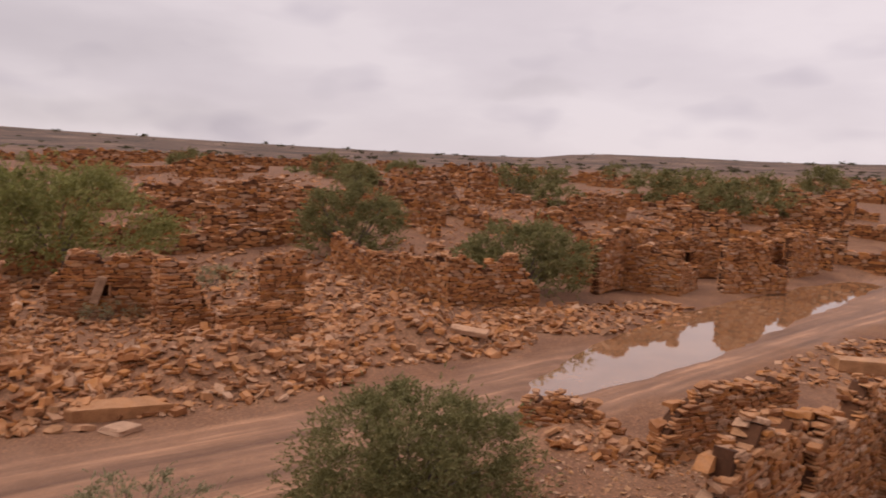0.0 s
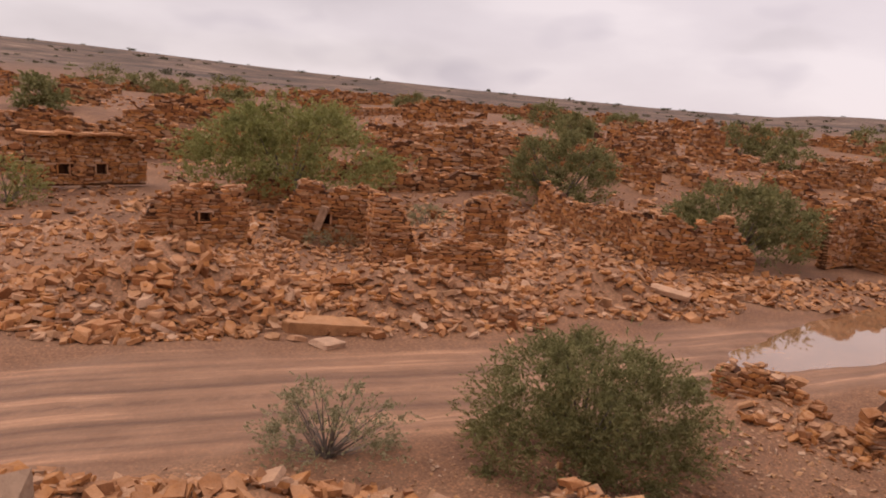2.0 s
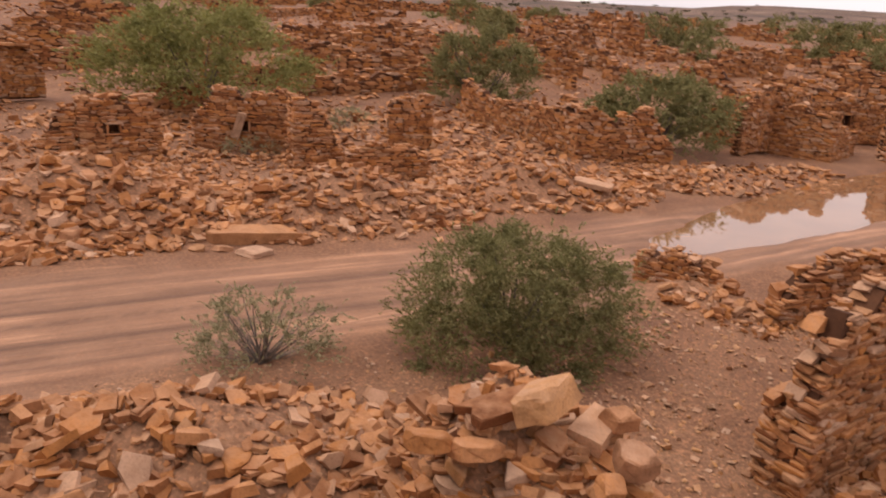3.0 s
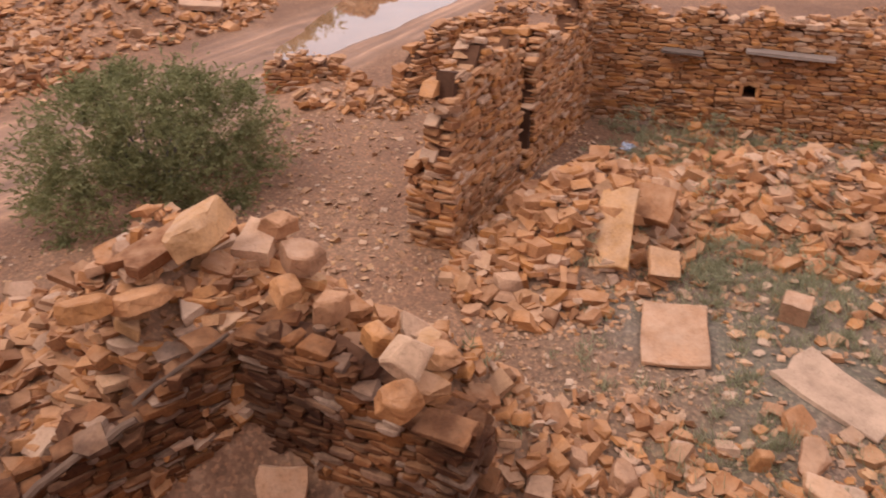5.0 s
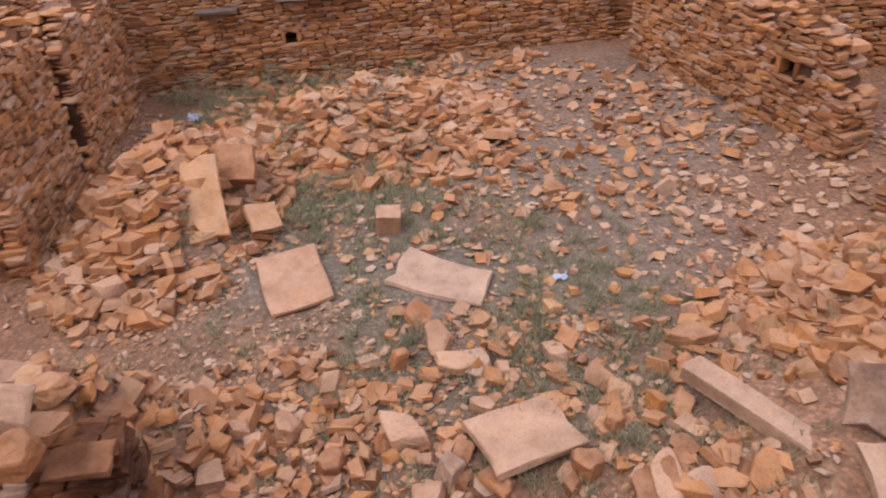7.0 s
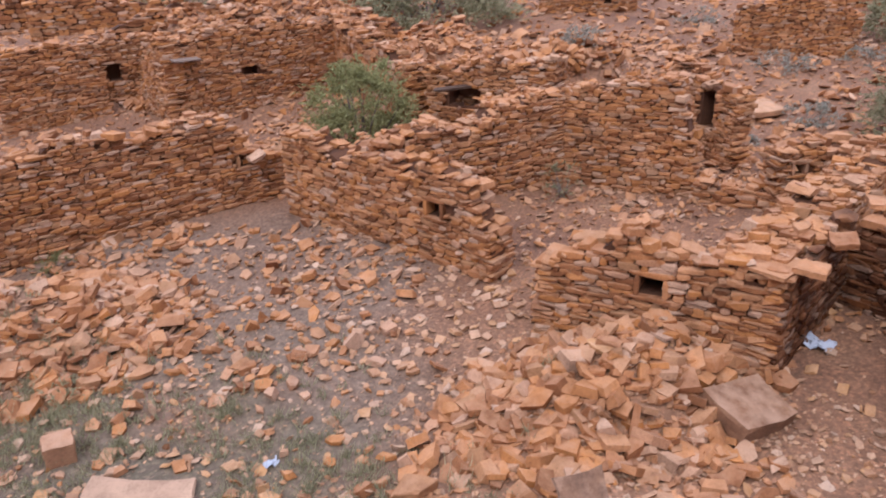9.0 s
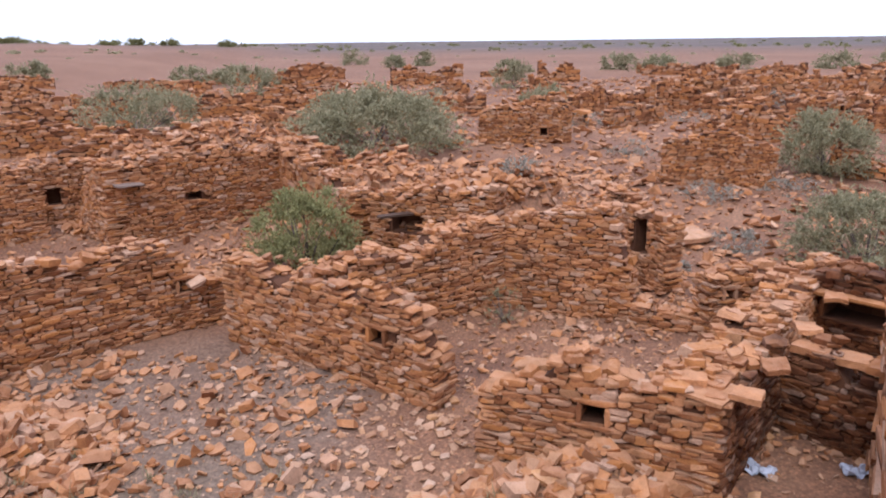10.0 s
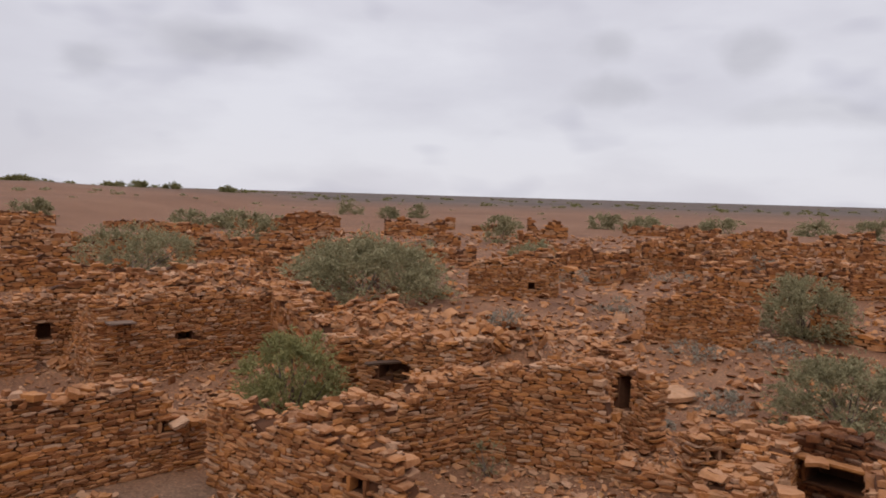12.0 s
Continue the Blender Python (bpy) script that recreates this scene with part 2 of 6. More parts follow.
    scree = ramp_node(n, l, noise_node(n, l, pos, 0.022, 8, 0.7).outputs["Fac"], [(0.40, (0.043, 0.028, 0.017)), (0.46, (0.096, 0.056, 0.036)), (0.57, (0.132, 0.077, 0.052)), (0.64, (0.252, 0.165, 0.112))])
    reach = n.new("ShaderNodeVectorMath")
    reach.operation = "LENGTH"
    l.new(pos, reach.inputs[0])
    belt = n.new("ShaderNodeMapRange")
    belt.inputs["From Min"].default_value, belt.inputs["From Max"].default_value, belt.inputs["To Max"].default_value = 260.0, 560.0, 0.85
    l.new(reach.outputs["Value"], belt.inputs["Value"])
    thicket = ramp_node(n, l, noise_node(n, l, pos, 0.012, 6, 0.65).outputs["Fac"], [(0.4, (0.052, 0.045, 0.040)), (0.6, (0.115, 0.088, 0.074))])
    plain = mix_node(n, l, "MIX", belt.outputs["Result"], far.outputs["Color"], thicket.outputs["Color"])
    hills = mix_node(n, l, "MIX", north.outputs["Result"], plain.outputs["Color"], scree.outputs["Color"])
    c3 = mix_node(n, l, "MIX", sep.outputs["Blue"], c2.outputs["Color"], hills.outputs["Color"])
    cells = n.new("ShaderNodeTexVoronoi")
    cells.inputs["Scale"].default_value = 26.0
    l.new(pos, cells.inputs["Vector"])
    chip = mix_node(n, l, "MULTIPLY", math_node(n, l, "SUBTRACT", 0.6, math_node(n, l, "MULTIPLY", sep.outputs["Red"], 0.45).outputs[0]).outputs[0], c3.outputs["Color"], ramp_node(n, l, cells.outputs["Color"], [(0.15, (0.62, 0.6, 0.58)), (0.6, (1.0, 1.0, 1.0)), (0.9, (1.75, 1.6, 1.45))]).outputs["Color"])
    l.new(chip.outputs["Color"], b.inputs["Base Color"])
    wet = math_node(n, l, "MULTIPLY", sep.outputs["Red"], 0.28)
    l.new(math_node(n, l, "SUBTRACT", 0.93, wet.outputs[0]).outputs[0], b.inputs["Roughness"])
    b.inputs["Specular IOR Level"].default_value = 0.3
    hgt = mix_node(n, l, "MIX", sep.outputs["Red"], noise_node(n, l, pos, 17.0, 8, 0.7).outputs["Fac"], noise_node(n, l, pos, 5.0, 5, 0.55).outputs["Fac"])
    bump_node(n, l, hgt.outputs["Color"], 0.6, 0.05, b)
    return m


EARTH = earth_material()


def plain_material(name, stops, scale, rough, bump=0.3, dist=0.01):
    m, n, l, b = material(name)
    geo, info = n.new("ShaderNodeNewGeometry"), n.new("ShaderNodeObjectInfo")
    t = noise_node(n, l, geo.outputs["Position"], scale, 6)
    rnd = math_node(n, l, "FRACT", math_node(n, l, "ADD", geo.outputs["Random Per Island"], info.outputs["Random"]).outputs[0])
    f = math_node(n, l, "ADD", math_node(n, l, "MULTIPLY", t.outputs["Fac"], 0.55).outputs[0], math_node(n, l, "MULTIPLY", rnd.outputs[0], 0.45).outputs[0])
    l.new(ramp_node(n, l, f.outputs[0], stops).outputs["Color"], b.inputs["Base Color"])
    b.inputs["Roughness"].default_value = rough
    b.inputs["Specular IOR Level"].default_value = 0.25
    bump_node(n, l, t.outputs["Fac"], bump, dist, b)
    return m


MUD = plain_material("mud_mortar", [(0.2, (0.056, 0.023, 0.011)), (0.7, (0.117, 0.048, 0.022))], 12.0, 0.95, 0.6, 0.03)
def leaf_material(name, stops):
    """Thin leaves: light bounces off them and shines through."""
    m = plain_material(name, stops, 3.0, 0.75, 0.0)
    n, l = m.node_tree.nodes, m.node_tree.links
    b, out = n["Principled BSDF"], n["Material Output"]
    glow = n.new("ShaderNodeBsdfTranslucent")
    l.new(b.inputs["Base Color"].links[0].from_socket, glow.inputs["Color"])
    mix = n.new("ShaderNodeMixShader")
    mix.inputs[0].default_value = 0.42
    l.new(b.outputs[0], mix.inputs[1])
    l.new(glow.outputs[0], mix.inputs[2])
    l.new(mix.outputs[0], out.inputs["Surface"])
    return m


LEAF = leaf_material("leaf_green", [(0.15, (0.106, 0.101, 0.037)), (0.5, (0.198, 0.180, 0.070)), (0.85, (0.313, 0.271, 0.120))])
LEAF_LIME = leaf_material("leaf_lime", [(0.15, (0.135, 0.135, 0.040)), (0.5, (0.24, 0.23, 0.072)), (0.85, (0.36, 0.32, 0.13))])
LEAF_GREY = leaf_material("leaf_grey", [(0.15, (0.165, 0.146, 0.077)), (0.5, (0.295, 0.261, 0.144)), (0.85, (0.448, 0.389, 0.228))])
LEAF_PALE = leaf_material("leaf_pale", [(0.15, (0.150, 0.142, 0.054)), (0.5, (0.270, 0.250, 0.100)), (0.85, (0.410, 0.367, 0.160))])
WOOD = plain_material("weathered_wood", [(0.2, (0.054, 0.029, 0.018)), (0.8, (0.132, 0.072, 0.043))], 14.0, 0.85, 0.5, 0.02)
GREY_WOOD = plain_material("grey_wood", [(0.2, (0.09, 0.058, 0.042)), (0.8, (0.24, 0.165, 0.125))], 14.0, 0.85, 0.5, 0.02)
PLASTIC = plain_material("dirty_plastic", [(0.2, (0.24, 0.24, 0.27)), (0.8, (0.46, 0.455, 0.50))], 8.0, 0.4, 0.2, 0.01)
TWIG = plain_material("twig", [(0.2, (0.07, 0.05, 0.04)), (0.8, (0.19, 0.15, 0.12))], 9.0, 0.9, 0.3)


def water_material():
    m, n, l, b = material("muddy_water")
    geo = n.new("ShaderNodeNewGeometry")
    silt = noise_node(n, l, geo.outputs["Position"], 0.5, 4)
    l.new(ramp_node(n, l, silt.outputs["Fac"], [(0.3, (0.20, 0.095, 0.045)), (0.7, (0.30, 0.155, 0.08))]).outputs["Color"], b.inputs["Base Color"])
    b.inputs["Roughness"].default_value = 0.03
    b.inputs["IOR"].default_value = 2.3
    bump_node(n, l, noise_node(n, l, geo.outputs["Position"], 3.0, 2).outputs["Fac"], 0.02, 0.02, b)
    return m


WATER = water_material()

# ---- the lie of the land ----
rng = np.random.default_rng(7)


def sstep(a, b, v):
    k = np.clip((np.asarray(v, float) - a) / (b - a), 0, 1)
    return k * k * (3 - 2 * k)


def fbm(x, y, scale, seed=0.0):
    """Smooth waves that never line up, about -1 to 1."""
    s = 0
    for k in range(4):
        f, a = (2.03 ** k) / scale, 0.53 ** k
        s = s + a * np.sin(x * f * 1.7 + 3.1 * k + seed + 1.3 * np.sin(y * f * 0.9 + k * 1.7)) * np.cos(y * f * 1.5 - 2.2 * k + 0.7 * seed + 1.1 * np.sin(x * f * 0.8))
    return s / 1.6


ROAD = np.array([(-60, -22), (-30, -3), (-16, 6.5), (-8, 11.8), (-3, 14.4), (1, 16.3), (5.5, 19.2), (11, 22.8), (18, 27.2), (28, 33.5), (40, 43), (60, 62)], float)
ROAD_HALF = 2.35


def road_distance(x, y):
    x, y = np.asarray(x, float), np.asarray(y, float)
    best, along = np.full(x.shape, 1e9), np.zeros(x.shape)
    run = 0.0
    for a, b in zip(ROAD[:-1], ROAD[1:]):
        d = b - a
        k = np.clip(((x - a[0]) * d[0] + (y - a[1]) * d[1]) / (d @ d), 0, 1)
        r = np.hypot(x - a[0] - k * d[0], y - a[1] - k * d[1])
        along = np.where(r < best, run + k * np.hypot(*d), along)
        best = np.minimum(best, r)
        run += np.hypot(*d)
    return best, along


HEAPS = []


def heap(x, y, rx, ry, turn, h, steep=1.0):
    """A mound; steep above 1 gives it a flat top."""
    HEAPS.append((x, y, rx, ry, radians(turn), h, steep))


SKY_AZ = np.array([-180, -140, -100, -70, -67, -65, -63, -60, -50, -40, -34, -27, -20.4, -16.7, -9.5, 6, 16.6, 32, 60, 110, 180], float)
SKY_EL = np.array([0.0, 0.0, 0.0, 0.02, 0.16, 0.36, 0.28, 0.3, 0.65, 1.2, 1.15, 1.35, 1.47, 1.05, 1.05, 1.38, 1.64, 2.1, 2.3, 1.0, 0.0])


def land(x, y):
    """Height of the ground."""
    x, y = np.asarray(x, float), np.asarray(y, float)
    r = np.hypot(x, y)
    az = np.degrees(np.arctan2(-x, y))
    near = 1 - sstep(90, 240, r)
    hold = 1 - sstep(420, 1000, r)
    z = (2.9 * sstep(38, 66, y - 0.02 * x) + 2.4 * sstep(62, 150, y)) * hold + 1.1 * sstep(18, 40, x) * (1 - sstep(12, 30, y)) * near
    z = z + 0.6 * sstep(18, 40, y) * near * (1 - sstep(0, 14, x)) * 0.8
    z = z + (0.07 * fbm(x, y, 3.1) + 0.03 * fbm(x, y, 0.9, 2.0)) * near
    d, s = road_distance(x, y)
    bed = 1 - sstep(ROAD_HALF - 0.6, ROAD_HALF + 0.9, d)
    rut = 0.05 * np.exp(-((d - 0.8) / 0.22) ** 2) + 0.03 * np.exp(-((d - 1.6) / 0.2) ** 2)
    z = z * (1 - 0.75 * bed) + bed * (-0.05 - rut + 0.015 * fbm(x, y, 1.2, 5.0))
    k = np.clip(((x - 6.0) * 0.79 + (y - 19.4) * 0.613) / 34.0, -0.2, 1.2)
    off = (y - 19.4) * 0.79 - (x - 6.0) * 0.613 - np.interp(k, [0.0, 0.12, 0.27, 0.41, 0.67, 1.03], [-0.1, 0.15, 0.55, 0.8, 0.6, 0.0])
    half = np.interp(k, [-0.03, 0.03, 0.12, 0.27, 0.41, 0.67, 1.0, 1.08], [0.0, 0.9, 1.6, 2.15, 2.35, 2.1, 1.4, 0.0]) + 0.22 * fbm(x, y, 2.0, 4.0)
    pool = 1 - sstep(half - 0.45, half + 0.25, np.abs(off))
    flat = 1 - sstep(half + 0.3, half + 1.6, np.abs(off))
    z = z * (1 - flat) + flat * np.minimum(z, -0.06 + 0.03 * fbm(x, y, 1.1, 7.0)) - 0.17 * pool
    ridge = np.interp(az, SKY_AZ, SKY_EL)
    far = np.tan(np.radians(ridge)) * 1150 + 5.8 * np.clip(ridge / 0.4, 0, 1)
    z = z + far * (0.12 * sstep(170, 420, r) + 0.88 * sstep(380, 1150, r)) * (1 + 0.05 * fbm(x, y, 90.0) * (1 - sstep(700, 1100, r)))
    room = sstep(-0.1, 0.25, 5.62 + 0.12 * (x - 1.1) - y) * sstep(-0.1, 0.25, -((x - 1.15) * 0.81 + (y - 5.5) * 0.59) + 0.12) * sstep(2.6, 3.2, y)
    for hx, hy, rx, ry, turn, h, steep in HEAPS:
        c, q = math.cos(turn), math.sin(turn)
        u, v = ((x - hx) * c + (y - hy) * q) / rx, (-(x - hx) * q + (y - hy) * c) / ry
        k = np.clip(steep * (1 - np.sqrt(u * u + v * v)), 0, 1)
        z = z + (1 - room) * h * (k * k * (3 - 2 * k)) * (1 + 0.25 * fbm(x, y, 0.8, 3.0))
    return z


def mesh_from(name, verts, faces):
    """A mesh from an array of places and an array of triangles or quads."""
    me = bpy.data.meshes.new(name)
    n = faces.shape[1]
    me.vertices.add(len(verts))
    me.vertices.foreach_set("co", np.ascontiguousarray(verts, dtype=np.float32).ravel())
    me.loops.add(faces.size)
    me.loops.foreach_set("vertex_index", np.ascontiguousarray(faces, dtype=np.int32).ravel())
    me.polygons.add(len(faces))
    me.polygons.foreach_set("loop_start", np.arange(0, faces.size, n, dtype=np.int32))
    me.polygons.foreach_set("use_smooth", np.zeros(len(faces), bool))
    me.update(calc_edges=True)
    return me


def part(name, me, mat, parent=None, label=""):
    ob = new(name, me)
    if mat is not None and not me.materials:
        me.materials.append(mat)
    ob.parent = parent
    return tagged(ob, label)


# ---- stone shapes ----
def hull_shape(points):
    bm = bmesh.new()
    for p in points:
        bm.verts.new(p)
    out = bmesh.ops.convex_hull(bm, input=bm.verts)
    bmesh.ops.delete(bm, geom=list({g for g in out["geom_interior"] + out["geom_unused"] if isinstance(g, bmesh.types.BMVert)}), context="VERTS")
    bmesh.ops.triangulate(bm, faces=bm.faces)
    bmesh.ops.recalc_face_normals(bm, faces=bm.faces)
    bm.verts.index_update()
    v = np.array([x.co for x in bm.verts])
    f = np.array([[q.index for q in t.verts] for t in bm.faces])
    bm.free()
    return v, f


def course_points(front, back):
    """A laid stone: a rounded, uneven front seen from the side -y, and a rough tail."""
    pts = []
    turn = rng.uniform(0, 1)
    for n, y, grow in ((front, -0.5, 0.86), (front, -0.4, 1.0), (back, 0.5, 0.92)):
        for i in range(n):
            a = 2 * math.pi * (i + turn) / n + rng.normal(0, 0.16)
            c, s = math.cos(a), math.sin(a)
            r = 0.5 * grow * rng.uniform(0.88, 1.04) / (abs(c) ** 7 + abs(s) ** 7) ** (1 / 7)
            pts.append((r * c, y * rng.uniform(0.85, 1.0), r * s))
    return pts


def flat_points():
    """A split flat piece with an uneven outline."""
    n = int(rng.integers(4, 7))
    ang = np.linspace(0, 2 * np.pi, n, endpoint=False) + rng.uniform(-0.3, 0.3, n)
    pts = []
    for a in ang:
        r = rng.uniform(0.34, 0.6)
        pts.append((r * math.cos(a), r * math.sin(a), 0.5 * rng.uniform(0.6, 1)))
        r *= rng.uniform(0.85, 1.06)
        pts.append((r * math.cos(a), r * math.sin(a), -0.5 * rng.uniform(0.75, 1)))
    return pts


def chunk_points():
    """A broken block: an uneven four- or five-sided prism with a sloping top and one corner knocked off."""
    n = 4 if rng.random() < 0.7 else 5
    ang = np.linspace(0, 2 * np.pi, n, endpoint=False) + rng.uniform(-0.3, 0.3, n)
    lean, taper = rng.normal(0, 0.04, 2), rng.uniform(0.78, 1.0)
    tilt = rng.normal(0, 0.18, 2)
    pts = []
    lost = int(rng.integers(n))
    for i, a in enumerate(ang):
        r = rng.uniform(0.42, 0.58)
        x, y = r * math.cos(a), r * math.sin(a)
        pts.append((x, y, -0.5 * rng.uniform(0.8, 1)))
        x, y = x * taper + lean[0], y * taper + lean[1]
        z = float(np.clip(0.42 + tilt[0] * x + tilt[1] * y, 0.1, 0.5))
        if i == lost:
            pts.append((x, y, z - rng.uniform(0.2, 0.4)))
            x, y = 0.6 * x, 0.6 * y
        pts.append((x, y, z))
    return pts


def rock_shape(points, rough):
    """A single stone seen from near: worn rims and a split, uneven surface."""
    v, f = hull_shape(points)
    bm = bmesh.new()
    bv = [bm.verts.new(p) for p in v]
    for t in f:
        bm.faces.new([bv[q] for q in t])
    bmesh.ops.dissolve_limit(bm, angle_limit=0.16, verts=bm.verts[:], edges=bm.edges[:])
    bmesh.ops.bevel(bm, geom=bm.edges[:], offset=0.045, segments=1, affect="EDGES", clamp_overlap=True)
    bmesh.ops.triangulate(bm, faces=bm.faces[:])
    long = [e for e in bm.edges if e.calc_length() > 0.3]
    bmesh.ops.subdivide_edges(bm, edges=long, cuts=1)
    bmesh.ops.triangulate(bm, faces=bm.faces[:])
    off = Vector(rng.uniform(0, 50, 3))
    for q in bm.verts:
        k = noise.noise(q.co * 4.5 + off) * rough + noise.noise(q.co * 11 + off) * rough * 0.5
        q.co += q.normal * k
    bm.normal_update()
    bm.verts.index_update()
    out = np.array([q.co for q in bm.verts]), np.array([[q.index for q in t.verts] for t in bm.faces])
    bm.free()
    return out


def plain_points():
    """A laid stone for far walls: an uneven front and a narrow tail."""
    pts = []
    turn = rng.uniform(0, 1)
    for n, y, grow in ((6, -0.5, 1.0), (4, 0.5, 1.0)):
        for i in range(n):
            a = 2 * math.pi * (i + turn) / n + rng.normal(0, 0.14)
            co, si = math.cos(a), math.sin(a)
            r = 0.5 * grow * rng.uniform(0.86, 1.05) / (abs(co) ** 4 + abs(si) ** 4) ** 0.25
            pts.append((r * co, y, r * si))
    return pts


COURSE = [hull_shape(course_points(7, 4)) for _ in range(28)]
CHUNK = [hull_shape(chunk_points()) for _ in range(20)]
FLAT = [hull_shape(flat_points()) for _ in range(18)]
PLAIN = [hull_shape(plain_points()) for _ in range(16)]
ROCK = [rock_shape(flat_points() if i % 3 else chunk_points(), 0.05) for i in range(21)]
def pebble_points():
    """A small broken chip with few facets."""
    a = rng.uniform(0, 6.28)
    ring = [(0.5 * rng.uniform(0.75, 1.05) * math.cos(a + t), 0.5 * rng.uniform(0.75, 1.05) * math.sin(a + t), rng.uniform(-0.25, 0.25)) for t in (0.0, 1.3, 2.4, 3.5, 4.9)]
    return ring + [(rng.normal(0, 0.15), rng.normal(0, 0.15), 0.5), (rng.normal(0, 0.2), rng.normal(0, 0.2), 0.42), (0, 0, -0.5)]


PEBBLE = [hull_shape(pebble_points()) for _ in range(14)]
SHAPES = COURSE + CHUNK + FLAT + PLAIN + ROCK + PEBBLE
N_COURSE, N_CHUNK, N_FLAT, N_PLAIN, N_ROCK = len(COURSE), len(CHUNK), len(FLAT), len(PLAIN), len(ROCK)
FIRST_PLAIN = N_COURSE + N_CHUNK + N_FLAT
FIRST_ROCK = FIRST_PLAIN + N_PLAIN
FIRST_PEBBLE, N_PEBBLE = FIRST_ROCK + N_ROCK, len(PEBBLE)
SHAPE_MESH = {}


def shape_mesh(k, mat):
    if (k, mat.name) not in SHAPE_MESH:
        v, f = SHAPES[k]
        me = mesh_from("stone", v, f)
        me.materials.append(mat)
        SHAPE_MESH[(k, mat.name)] = me
    return SHAPE_MESH[(k, mat.name)]


class Pieces:
    """Stones gathered as shape, place, turn and size."""

    def __init__(self):
        self.k, self.t, self.r, self.s = [], [], [], []

    def add(self, k, t, r, s):
        self.k.append(np.atleast_1d(k)), self.t.append(np.atleast_2d(t)), self.r.append(np.reshape(r, (-1, 3, 3))), self.s.append(np.atleast_2d(s))

    def arrays(self):
        return np.concatenate(self.k), np.concatenate(self.t), np.concatenate(self.r), np.concatenate(self.s)


def joined(name, k, t, r, s):
    vs, fs, base = [], [], 0
    for i in np.unique(k):
        sel = np.nonzero(k == i)[0]
        v, f = SHAPES[i]
        w = np.einsum("nij,nvj->nvi", r[sel], v[None] * s[sel][:, None]) + t[sel][:, None]
        vs.append(w.reshape(-1, 3))
        fs.append((f[None] + (np.arange(len(sel)) * len(v))[:, None, None]).reshape(-1, 3) + base)
        base += w.shape[0] * w.shape[1]
    return mesh_from(name, np.concatenate(vs), np.concatenate(fs))


def turns(yaw, tx=None, ty=None):
    """Turn matrices about z, after small tilts about x and y."""
    yaw = np.atleast_1d(yaw)
    tx = np.zeros_like(yaw) if tx is None else np.atleast_1d(tx)
    ty = np.zeros_like(yaw) if ty is None else np.atleast_1d(ty)
    ca, sa, cb, sb, cc, sc = np.cos(tx), np.sin(tx), np.cos(ty), np.sin(ty), np.cos(yaw), np.sin(yaw)
    z, o = np.zeros_like(yaw), np.ones_like(yaw)
    rx = np.stack([o, z, z, z, ca, -sa, z, sa, ca], -1).reshape(-1, 3, 3)
    ry = np.stack([cb, z, sb, z, o, z, -sb, z, cb], -1).reshape(-1, 3, 3)
    rz = np.stack([cc, -sc, z, sc, cc, z, z, z, o], -1).reshape(-1, 3, 3)
    return rz @ ry @ rx


def place_pieces(parent, p, singles, name="stone", rest="stonework", mat=STONE, near=(2.0, 4.0)):
    """The pieces nearest to a spot become objects of their own, the others one joined part."""
    k, t, r, s = p.arrays()
    order = np.argsort(np.hypot(t[:, 0] - near[0], t[:, 1] - near[1]))
    for i in order[:singles]:
        m = Matrix.Translation(t[i]) @ Matrix(r[i].tolist()).to_4x4() @ Matrix.Diagonal((*s[i], 1))
        ob = new(name, shape_mesh(int(k[i]), mat))
        ob.parent = parent
        ob.matrix_basis = m
    others = order[singles:]
    if len(others):
        ob = part(rest, joined(rest, k[others], t[others], r[others], s[others]), mat, parent)
        tagged(ob, kind="stuff")


WALLS = []


